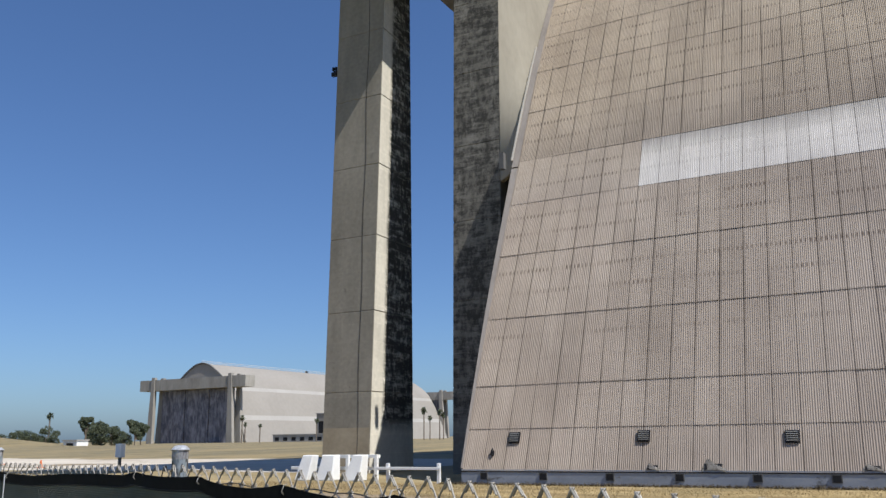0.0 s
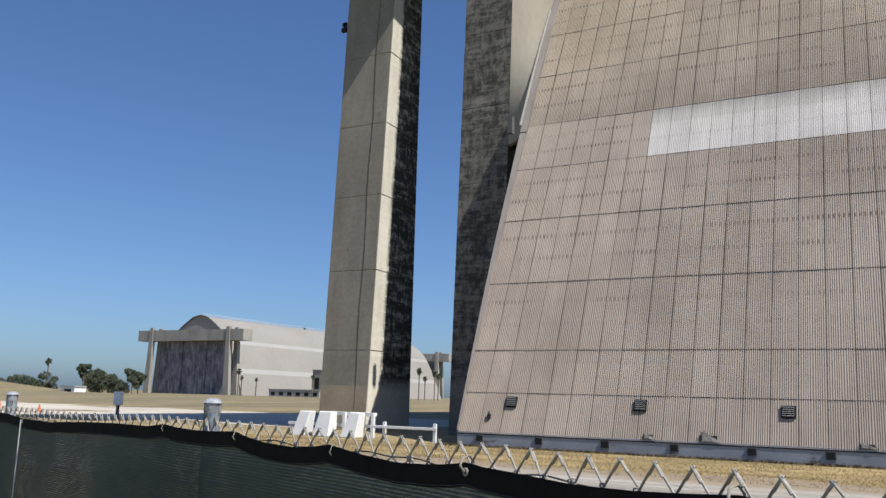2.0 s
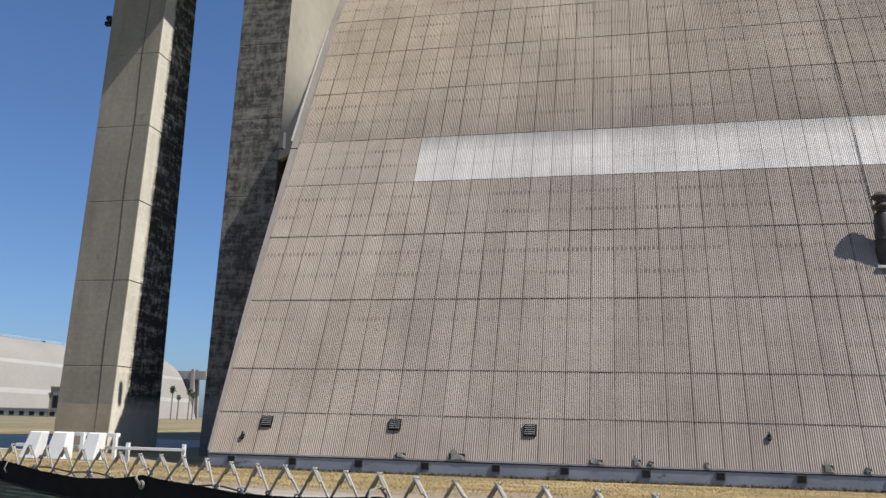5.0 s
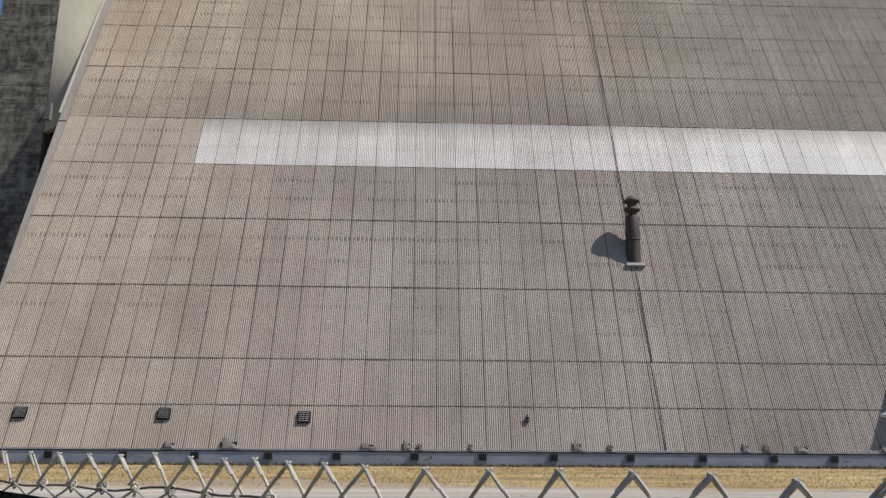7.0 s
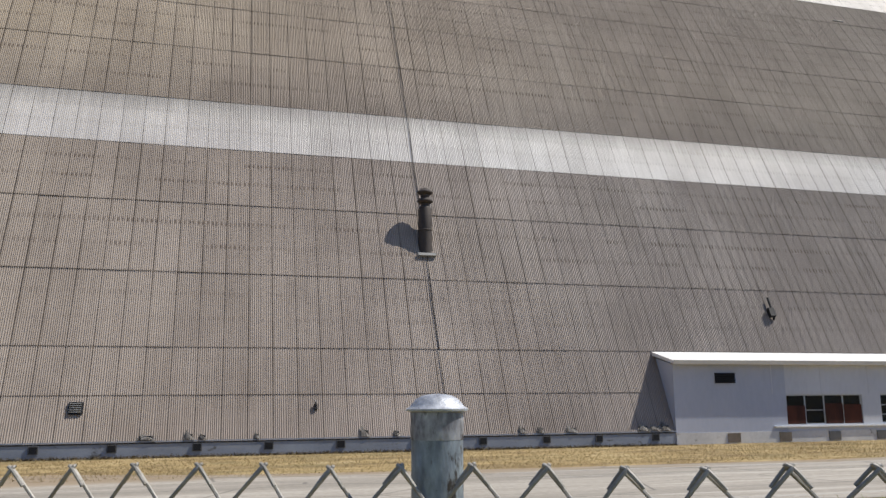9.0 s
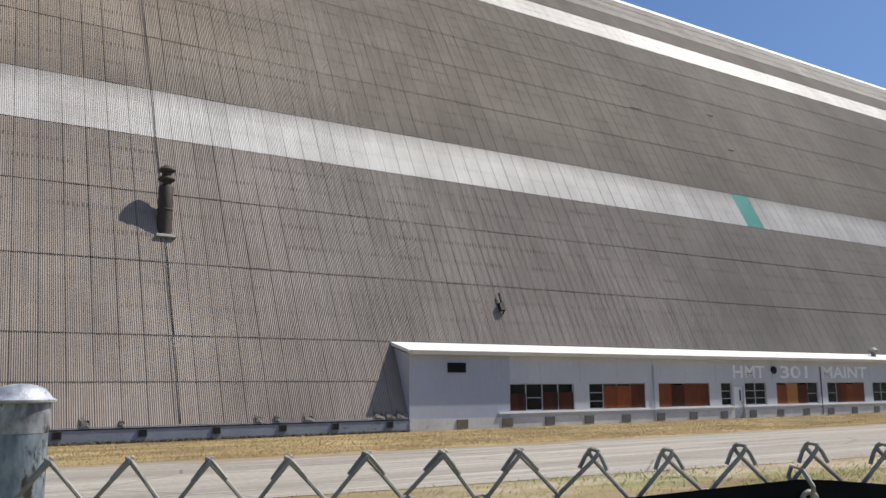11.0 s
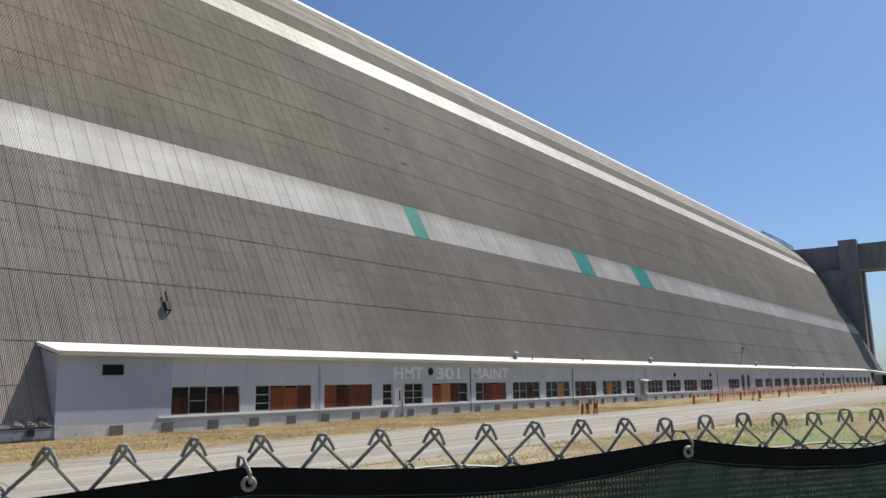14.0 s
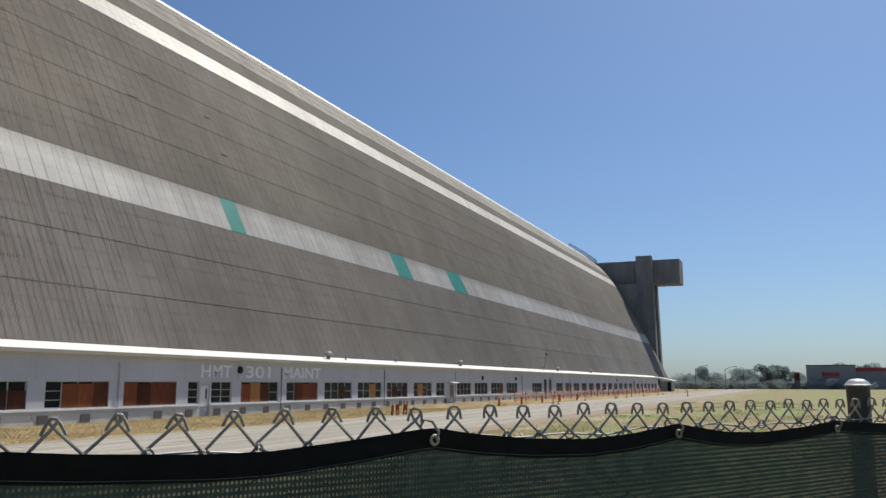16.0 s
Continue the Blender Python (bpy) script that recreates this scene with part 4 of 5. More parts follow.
for x, yy, kind in ((83.4, 0.7, 0), (86.3, 0.6, 1), (97.0, 0.8, 1), (114.6, 0.7, 0), (132.0, 0.8, 1), (151.5, 0.8, 2), (160.0, 0.8, 0), (185.0, 0.8, 0), (206.0, 0.8, 1)):
    zz = 4.25
    bm = bmesh.new()
    if kind == 0:
        lathe(bm, [(0.18, 0.0), (0.18, 0.35), (0.34, 0.42), (0.36, 0.55), (0.2, 0.72), (0.04, 0.78)], 14, (x, yy, zz))
    elif kind == 1:
        lathe(bm, [(0.07, 0.0), (0.07, 0.45), (0.16, 0.46), (0.16, 0.52), (0.03, 0.58)], 10, (x, yy, zz))
    else:
        tube(bm, [(x, yy + 0.1, zz), (x, yy - 0.45, zz + 2.6)], 0.05, 6)
        tube(bm, [(x, yy + 1.6, zz + 2.1), (x, yy - 0.34, zz + 2.1)], 0.045, 5)
        tube(bm, [(x, yy + 1.0, zz + 0.5), (x, yy, zz + 0.55)], 0.045, 5)
        lathe(bm, [(0.1, 0.0), (0.24, 0.1), (0.22, 0.3), (0.05, 0.36)], 8, (x, yy - 0.5, zz + 2.55))
    part("roof_vent", bm, M_vent if kind != 2 else M_frame2, annex, ("round turbine vent", "short capped vent pipe", "thin roof mast with a lamp")[kind], True)
for word, xa, wid in (("HMT", 65.2, 3.3), ("301", 70.1, 3.1), ("MAINT", 74.9, 5.6)):
    fc = bpy.data.curves.new("lettering", "FONT")
    fc.body, fc.size, fc.extrude, fc.offset = word, 1.18, 0.002, 0.02
    fc.materials.append(M_letter)
    ob = new("lettering", fc)
    ob.parent = annex
    bpy.context.view_layer.update()
    ob.matrix_basis = pose(xa, AY - 0.006, 2.62, 90, 0, 0) @ Matrix.Diagonal((wid / max(ob.dimensions.x, 0.1), 1, 1, 1))
    ob["label"] = "faded whitish painted letters " + word

# small shed at the far end
shed = thing("lean_to_shed", "small white-roofed lean-to shed against the hangar", "shed")
part("wall", B(274.4, 280.0, -2.7, 0.7, 0, 3.0), M_conc_light, shed)
bm = bmesh.new()
hexa(bm, [(273.6, -3.3, 3.02), (281.0, -3.3, 3.02), (281.0, 1.4, 4.05), (273.6, 1.4, 4.05)], [(273.6, -3.3, 3.16), (281.0, -3.3, 3.16), (281.0, 1.4, 4.2), (273.6, 1.4, 4.2)])
part("roof", bm, M_roofwhite, shed, "white sloping roof")
part("door", B(274.34, 274.395, -2.5, -1.5, 0, 2.7), M_dark, shed, "dark doorway")

# ---- fittings on the hangar ----
for x in (1.18, 4.1, 7.15, 10.1, 13.15, 16.0, 19.25, 22.12, 25.13, 28.4, 31.5, 34.55, 37.17, 40.1):
    v = part("foundation_vent", B(x - 0.19, x + 0.19, 0.165, 0.208, 0.22, 0.54), M_frame2, hangar, "small square foundation vent")
    part("screen", B(x - 0.15, x + 0.15, 0.155, 0.163, 0.25, 0.51), M_dark, v)


# dark strip added for the shadow line below the sheet feet
part("foot_gap", B(0.0, AX0 + 0.3, 0.190, 0.208, 0.548, 0.60), M_dark, hangar, "dark strip in place of the shadow under the lowest sheets")


def on_shell(x, z, off=0.0):
    """A frame on the hangar's skin: x along it, y into it, z up the slope."""
    s = arc_of_z(z)
    (ya, za), (yb, zb) = at_arc(s - 0.4), at_arc(s + 0.4)
    up = Vector((0, yb - ya, zb - za)).normalized()
    out = Vector((0, -up.z, up.y))
    y, zz = at_arc(s)
    p = Vector((x, y, zz)) + out * (0.05 + off)
    return Matrix(((1, 0, 0, p.x), (0, -out.y, up.y, p.y), (0, -out.z, up.z, p.z), (0, 0, 0, 1)))


for x, z in ((2.5, 2.05), (8.55, 2.05), (14.5, 1.95)):
    v = part("louver_vent", B(-0.27, 0.27, -0.07, 0.02, -0.27, 0.24), M_dark, hangar, "hooded square louver vent")
    v.matrix_basis = on_shell(x, z)
    for k in range(5):
        part("slat", B(-0.22, 0.22, -0.115, -0.072, -0.215 + 0.09 * k, -0.188 + 0.09 * k), M_vent, v)
for x, z in ((1.5, 1.35), (24.1, 1.9)):
    bm = bmesh.new()
    box(bm, -0.07, 0.07, -0.10, 0.02, -0.11, 0.11)
    box(bm, -0.025, 0.025, -0.15, -0.09, 0.02, 0.2)
    part("bracket", bm, M_dark, hangar, "small dark wall bracket").matrix_basis = on_shell(x, z)
# laps that have sprung open high on the shell
for x, z, w in ((67.0, 31.7, 0.7), (73.6, 28.5, 0.5), (70.5, 25.3, 0.9), (80.9, 26.7, 0.6), (81.0, 22.9, 0.6)):
    part("open_lap", B(-w * 0.7, w * 0.7, -0.03, 0.0, -0.035, 0.035), M_dark, hangar, "dark open lap between sheets").matrix_basis = on_shell(x, z)
# torn and bent pieces at the foot of the cladding
rt = random.Random(8)
for x, w in ((8.7, 0.5), (11.0, 0.8), (16.9, 0.6), (18.7, 0.35), (19.3, 0.25), (21.5, 0.2), (25.9, 0.4), (27.4, 0.25), (33.2, 0.3), (34.1, 0.3), (35.5, 0.5), (39.2, 0.5), (39.8, 0.5), (40.4, 0.45)):
    bm = bmesh.new()
    k, w = rt.uniform(1.3, 3.2), w * 1.2
    a = [(0, -0.02, -0.10), (w * 0.3, -0.06, -0.02 * k), (w * 0.7, -0.08, -0.06), (w, -0.02, -0.12)]
    b = [(0, -0.03, 0.0), (w * 0.25, -0.06, 0.14 * k), (w * 0.6, -0.08, 0.05 * k), (w, -0.03, 0.0)]
    va, vb = [bm.verts.new(p) for p in a], [bm.verts.new(p) for p in b]
    for i in range(3):
        bm.faces.new((va[i], va[i + 1], vb[i + 1], vb[i]))
    bmesh.ops.solidify(bm, geom=bm.faces[:], thickness=0.015)
    flap = part("torn_flap", bm, M_curl, hangar, "torn bent piece of cladding")
    flap.matrix_basis = on_shell(x, 0.7)
    part("gap", B(w * 0.12, w * 0.86, -0.052, -0.046, -0.05, 0.05 + 0.05 * k), M_dark, flap, "dark gap behind the torn sheet")
bm = bmesh.new()
tube(bm, [(29.95 + 0.03 * math.sin(i), at_arc(s)[0] - 0.075, at_arc(s)[1] + 0.03) for i, s in enumerate(np.linspace(arc_of_z(0.7), arc_of_z(29.0), 24))], 0.018, 6)
part("conductor_cable", bm, M_dark, hangar, "dark lightning conductor cable up the shell")
# flue
fx, fy, fz = 29.95, 4.68, 9.45
flue = part("flue", (lambda bm: (lathe(bm, [(0.37, 0.0), (0.36, 0.1), (0.355, 1.2), (0.375, 1.22), (0.375, 1.27), (0.355, 1.29), (0.35, 2.38), (0.30, 2.46), (0.22, 2.50), (0.22, 3.3)], 20, (fx, fy - 0.3, fz)), bm)[1])(bmesh.new()), M_flue, hangar, "sooty brown steel flue pipe", True)
for zz, r in ((2.62, 0.41), (3.08, 0.41)):
    bm = bmesh.new()
    lathe(bm, [(0.2, 0.0), (r * 0.8, 0.04), (r, 0.12), (r, 0.17), (0.24, 0.33), (0.08, 0.40)], 20, (fx, fy - 0.3, fz + zz))
    part("cowl", bm, M_flue, flue, "", True)
part("flashing", B(-0.46, 0.46, -0.14, 0.04, -0.10, 0.05), M_vent, flue, "pale flashing at the foot").matrix_basis = on_shell(fx, 9.35)
# bracket lamp
bm = bmesh.new()
lm = on_shell(49.0, 6.3)
tube(bm, [(0, 0, 0), (0, -0.12, 0.1), (0, -0.16, 1.3)], 0.06, 6)
box(bm, -0.30, 0.03, -0.30, -0.08, 0.1, 0.6)
part("bracket_lamp", bm, M_dark, hangar, "dark bracket lamp on the shell").matrix_basis = lm

# trim and piers at the near end
bm = bmesh.new()
for s0, s1 in zip(np.linspace(arc_of_z(18.2), arc_of_z(27.6), 9)[:-1], np.linspace(arc_of_z(18.2), arc_of_z(27.6), 9)[1:]):
    (ya, za), (yb, zb) = at_arc(s0), at_arc(s1)
    hexa(bm, [(-0.47, ya - 0.17, za), (-0.39, ya - 0.17, za), (-0.39, ya + 0.15, za), (-0.47, ya + 0.15, za)], [(-0.47, yb - 0.17, zb), (-0.39, yb - 0.17, zb), (-0.39, yb + 0.15, zb), (-0.47, yb + 0.15, zb)])
web = bmesh.new()
rows_w = []
for z in np.linspace(17.6, 46.0, 24):
    yc = 9.24 + 0.042 * z
    yb = prof_y(z)
    rows_w.append([web.verts.new(p) for p in ((-1.93, yc, z), (-1.15, yc + (yb + 0.12 - yc) * 0.40, z), (-0.37, yb + 0.12, z), (-0.37, yb + 0.5, z), (-1.93, yc + 0.5, z))])
for a, c in zip(rows_w, rows_w[1:]):
    for i in range(5):
        web.faces.new((a[i], a[(i + 1) % 5], c[(i + 1) % 5], c[i]))
web.faces.new(rows_w[0][::-1])
web.faces.new(rows_w[-1])
part("splayed_web", web, M_pier_plain, hangar, "smooth pale concrete web between pier and shell", True)
part("edge_trim", bm, M_conc_light, hangar, "pale edge flashing along the pier")
part("junction_box", B(-1.0, -0.7, 7.75, 8.1, 17.6, 18.6), M_frame2, hangar)
bm = bmesh.new()
ss = np.linspace(arc_of_z(0.72), arc_of_z(17.6), 14)
for s0, s1 in zip(ss[:-1], ss[1:]):
    (ya, za), (yb, zb) = at_arc(s0), at_arc(s1)
    xa, xb = -0.04 - 0.018 * za, -0.04 - 0.018 * zb
    hexa(bm, [(xa, ya - 0.075, za), (0.03, ya - 0.075, za), (0.03, ya + 0.3, za), (xa, ya + 0.3, za)], [(xb, yb - 0.075, zb), (0.03, yb - 0.075, zb), (0.03, yb + 0.3, zb), (xb, yb + 0.3, zb)])
ss = np.linspace(arc_of_z(17.7), arc_of_z(44.0), 16)
for s0, s1 in zip(ss[:-1], ss[1:]):
    (ya, za), (yb, zb) = at_arc(s0), at_arc(s1)
    hexa(bm, [(-0.375, ya - 0.05, za), (0.03, ya - 0.05, za), (0.03, ya + 0.3, za), (-0.375, ya + 0.3, za)], [(-0.375, yb - 0.05, zb), (0.03, yb - 0.05, zb), (0.03, yb + 0.3, zb), (-0.375, yb + 0.3, zb)])
part("edge_flashing", bm, M_flash, hangar, "weathered flashing along the shell's edge")
bm = bmesh.new()
tube(bm, [(-10.1 + 0.05 * math.sin(i * 1.3), 6.29 + 0.042 * z, z) for i, z in enumerate(np.linspace(0.4, 34.0, 20))], 0.014, 5)
bmesh.ops.transform(bm, matrix=END_OUT, verts=bm.verts)
part("pier_cable", bm, M_dark, hangar, "thin dark cable down the pier")
bm = bmesh.new()
tube(bm, [(-12.55, 7.6, 26.45), (-12.95, 7.5, 26.45)], 0.045, 5)
for q in (-12.75, -12.95):
    box(bm, q - 0.09, q + 0.09, 7.35, 7.6, 26.1, 26.35)
    box(bm, q - 0.06, q + 0.06, 7.4, 7.55, 26.5, 26.75)
bmesh.ops.transform(bm, matrix=END_OUT, verts=bm.verts)
part("pier_lamp", bm, M_dark, hangar, "cluster of dark lamps on a bracket")
for z in (4.9, 9.7, 14.5, 18.4):
    part("rung", B(-12.75, -12.6, 6.9 + 0.042 * z, 7.2 + 0.042 * z, z - 0.1, z + 0.15, m=END_OUT), M_dark, hangar)
(ya, za), (yb, zb) = at_arc(arc_of_z(44.6)), at_arc(arc_of_z(45.0))
bm = bmesh.new()
hexa(bm, [(0, ya - 0.35, za - 0.26), (LEN, ya - 0.35, za - 0.26), (LEN, yb + 0.4, zb), (0, yb + 0.4, zb)], [(0, ya + 0.1, za + 0.3), (LEN, ya + 0.1, za + 0.3), (LEN, yb + 0.4, zb + 0.3), (0, yb + 0.4, zb + 0.3)])
part("roof_kerb", bm, M_white, hangar, "thin white kerb along the roof")
# walkway rail on the roof at the far end
bm = bmesh.new()
wp = []
for s in np.linspace(arc_of_z(41.8), arc_of_z(47.9), 15):
    wp.append(at_arc(s))
for xx in (297.0, 298.2):
    for h in (0.3, 1.5):
        tube(bm, [(xx, y, z + h) for y, z in wp], 0.09, 5)
    for y, z in wp:
        tube(bm, [(xx, y, z), (xx, y, z + 1.5)], 0.08, 5)
part("roof_stair_rail", bm, M_frame2, hangar, "dark lattice stair rail on the roof")

bm = bmesh.new()
hexa(bm, [(-12.56, 6.294, 0.1), (-9.24, 6.294, 0.1), (-9.24, 6.5, 0.1), (-12.56, 6.5, 0.1)], [(-12.56, 6.402, 2.75), (-9.24, 6.402, 2.75), (-9.24, 6.5, 2.75), (-12.56, 6.5, 2.75)])
bmesh.ops.transform(bm, matrix=END_OUT, verts=bm.verts)
part("painted_base", bm, M_tan, hangar, "faded tan paint on the foot of the pier")
# white barrier in front of the pier
barrier = thing("track_barrier", "white painted barrier of leaning blocks and rails before the pier", "barrier")
for a, b, c, e in ((-10.6, -9.75, -10.25, -9.55), (-9.2, -8.15, -8.95, -8.15), (-7.45, -6.45, -7.0, -6.35)):
    bm = bmesh.new()
    hexa(bm, [(a, 1.2, 0), (b, 1.2, 0), (b, 2.0, 0), (a, 2.0, 0)], [(c, 1.45, 1.3), (e, 1.45, 1.3), (e, 2.0, 1.3), (c, 2.0, 1.3)])
    part("block", bm, M_white, barrier, "leaning white block", bevel=0.04)
for x in (-9.3, -7.75, -5.95):
    part("post", B(x - 0.09, x + 0.09, 2.02, 2.2, 0, 1.3), M_white, barrier, bevel=0.01)
part("top_rail", B(-9.4, -5.86, 2.205, 2.36, 1.12, 1.3), M_white, barrier, bevel=0.01)
part("middle_rail", B(-11.6, -5.9, 2.205, 2.33, 0.52, 0.68), M_white, barrier, bevel=0.01)
rail = thing("guard_rail", "low white painted timber guard rail on grass", "rail")
for x in (-4.15, -1.3):
    part("post", B(x - 0.08, x + 0.08, 0.32, 0.46, 0, 0.93), M_white, rail, bevel=0.01)
part("board", B(-4.85, -1.15, 0.24, 0.318, 0.62, 0.75), M_white, rail, bevel=0.01)

# ---- far hangar ----
FAR_LEN = 288.0
FAR = pose(-378, 414, -1.5, 0, 0, 90) @ Matrix.Diagonal((1, 1, 1.10, 1))
far = thing("far_airship_hangar", "distant arched hangar with pale grey walls and closed doors", "hangar", at=FAR)


def strip_shell(z0, z1, name, material, label):
    bm = bmesh.new()
    for mirror in (0, 1):
        pr = [at_arc(s) for s in np.linspace(arc_of_z(z0), arc_of_z(z1) if z1 < 50 else float(_arc[-1]), 14)]
        if mirror:
            pr = [(88 - y, z) for y, z in pr]
        r = [[bm.verts.new((x, y, z)) for y, z in pr] for x in (0.0, FAR_LEN)]
        for i in range(13):
            bm.faces.new((r[0][i], r[1][i], r[1][i + 1], r[0][i + 1]))
    part(name, bm, material, far, label)


for z0, z1, m in ((0.1, 15.05, M_farclad), (15.05, 18.1, M_farpale), (18.1, 33.9, M_farclad), (33.9, 36.3, M_farpale), (36.3, 50.4, M_farclad)):
    strip_shell(z0, z1, "shell_band", m, "pale band" if m is M_farpale else "light grey cladding")
for x0 in (0.2, FAR_LEN - 0.2):
    bm = bmesh.new()
    pr = [at_arc(s) for s in np.linspace(0, float(_arc[-1]), 30)]
    pr = pr + [(88 - y, z) for y, z in pr[-2::-1]]
    ll, rr = [bm.verts.new((x0, y, z)) for y, z in pr[:29]], [bm.verts.new((x0, 88 - y, z)) for y, z in pr[:29]]
    for i in range(28):
        bm.faces.new((ll[i], rr[i], rr[i + 1], ll[i + 1]))
    part("end_wall", bm, M_farclad, far)
for flip in (0, 1):
    def gx(a, b):
        return (FAR_LEN - b, FAR_LEN - a) if flip else (a, b)
    for side in (0, 1):
        for a, b, top in ((-10.8, -8.2, 43.6), (-2.4, 0.2, 43.6)):
            bm = bmesh.new()
            x0, x1 = gx(a, b)
            pylon(bm, x0, x1, 3.6, 9.0, top, 0.06)
            if side:
                bmesh.ops.transform(bm, matrix=Matrix.Translation((0, 88, 0)) @ Matrix.Diagonal((1, -1, 1, 1)), verts=bm.verts)
            part("pier", bm, M_farconc, far, "pale concrete pier")
    x0, x1 = gx(-10.2, -0.9)
    part("box_beam", B(x0, x1, -6.0, 94.0, 35.0, 42.0), M_farconc, far, "concrete box beam")
    n = 6
    for i in range(n):
        a, b = 9.6 + 68.8 * i / n, 9.6 + 68.8 * (i + 1) / n - 0.3
        x0, x1 = gx(-4.0 + 0.8 * (i % 2), -3.0 + 0.8 * (i % 2))
        part("door_leaf", B(x0, x1, a, b, 0.2, 34.8), M_fardoor, far, "stained grey-blue door leaf")
bm = bmesh.new()
pr = [at_arc(q) for q in np.linspace(arc_of_z(38.0), float(_arc[-1]), 12)]
tube(bm, [(-0.3, y, z + 0.2) for y, z in pr] + [(-0.3, 88 - y, z + 0.2) for y, z in pr[::-1]], 0.55, 5)
part("arch_rim", bm, M_frame2, far, "dark rim round the arch")
bm = bmesh.new()
for h in (0.6, 1.6):
    tube(bm, [(0, 44, 51.9 + h), (FAR_LEN, 44, 51.9 + h)], 0.16, 4)
for i in range(61):
    tube(bm, [(i * 5, 44, 51.6), (i * 5, 44, 53.5)], 0.14, 4)
part("ridge_rail", bm, M_frame, far, "thin railing along the ridge")
part("light_mast", B(120.0, 121.4, 43.0, 45.0, 50.2, 53.0), M_dark, far)


def low_house(name, x, y, w, dpt, h, material, label, nwin):
    t = thing(name, label, "building", at=Matrix.Translation((x, y, -1.2)))
    part("wall", B(0, w, 0, dpt, 0, h), material, t)
    part("roof", B(-0.4, w + 0.4, -0.4, dpt + 0.4, h, h + 0.5), M_farpale, t)
    for i in range(nwin):
        a = w * (i + 0.25) / nwin
        part("window", B(a, a + w * 0.5 / nwin, -0.06, -0.01, h * 0.35, h * 0.75), M_dark, t)


def polar(bearing, dist):
    return 18.6 + dist * math.sin(radians(bearing)), -35.8 + dist * math.cos(radians(bearing))


x, y = polar(-39.75, 560)
low_house("office_block", x, y, 40, 10, 5.5, M_farpale, "low pale office block with a row of dark windows", 6)
x, y = polar(-36.95, 540)
low_house("control_tower", x, y, 7, 7, 18, M_farclad, "narrow pale control tower in front of the hangar", 1)
x, y = polar(-52.35, 420)
low_house("white_house", x, y, 9, 6, 3.8, M_white, "small white house among trees", 1)


# ---- trees ----
def leaf_cloud(bm, centre, radius, count, size, rnd, squash=0.8):
    for _ in range(count):
        d = Vector((rnd.gauss(0, 1), rnd.gauss(0, 1), rnd.gauss(0, 1))).normalized() * radius * rnd.uniform(0.35, 1.0) ** 0.6
        d.z *= squash
        p = Vector(centre) + d
        q = Euler((rnd.uniform(0, 6), rnd.uniform(0, 6), rnd.uniform(0, 6))).to_matrix()
        s = size * rnd.uniform(0.6, 1.4)
        bm.faces.new([bm.verts.new(p + q @ Vector(c) * s) for c in ((-0.5, -0.3, 0), (0.5, -0.3, 0.1), (0.6, 0.3, 0), (-0.4, 0.35, -0.1))])


def tree(x, y, h, spread, seed, label, z=-1.0, material=None):
    rnd = random.Random(seed)
    t = thing("tree", label, "tree", "background trees", at=Matrix.Translation((x, y, z)))
    bm = bmesh.new()
    tube(bm, [(0, 0, 0), (rnd.uniform(-0.3, 0.3), 0, h * 0.25), (rnd.uniform(-0.6, 0.6), rnd.uniform(-0.5, 0.5), h * 0.6)], h * 0.022, 7)
    tips = []
    for i in range(10):
        a = rnd.uniform(0, math.tau)
        tip = (math.cos(a) * spread * rnd.uniform(0.3, 0.85), math.sin(a) * spread * rnd.uniform(0.3, 0.85), h * rnd.uniform(0.28, 0.9))
        tube(bm, [(0, 0, h * rnd.uniform(0.2, 0.45)), (tip[0] * 0.5, tip[1] * 0.5, tip[2] * 0.8), tip], h * 0.01, 5)
        tips.append(tip)
    part("trunk", bm, M_bark, t)
    bm = bmesh.new()
    tips.append((0, 0, h * 0.85))
    for tip in tips:
        leaf_cloud(bm, tip, spread * rnd.uniform(0.3, 0.6), 240, h * 0.05, rnd)
    part("crown", bm, material or M_leaf, t)
    return t


def palm(x, y, h, seed, z=-1.0):
    rnd = random.Random(seed)
    t = thing("palm_tree", "tall fan palm with a bare trunk and skirt of dead fronds", "palm", "fan palms", at=Matrix.Translation((x, y, z)))
    bm = bmesh.new()
    tube(bm, [(0, 0, 0), (0.2, 0, h * 0.5), (0.1, 0.1, h * 0.92)], 0.35, 7)
    part("trunk", bm, M_bark, t)
    bm = bmesh.new()
    for i in range(46):
        a, e = rnd.uniform(0, math.tau), rnd.uniform(-1.3, 1.2)
        L = h * 0.13 * rnd.uniform(0.7, 1.1)
        d = Vector((math.cos(a) * math.cos(e), math.sin(a) * math.cos(e), math.sin(e)))
        s = d.cross(Vector((0, 0, 1))).normalized() * L * 0.28
        p = Vector((0.1, 0.1, h * 0.92))
        bm.faces.new([bm.verts.new(q) for q in (p, p + d * L * 0.6 + s, p + d * L - Vector((0, 0, L * 0.2)), p + d * L * 0.6 - s)])
    part("fronds", bm, M_leaf, t)


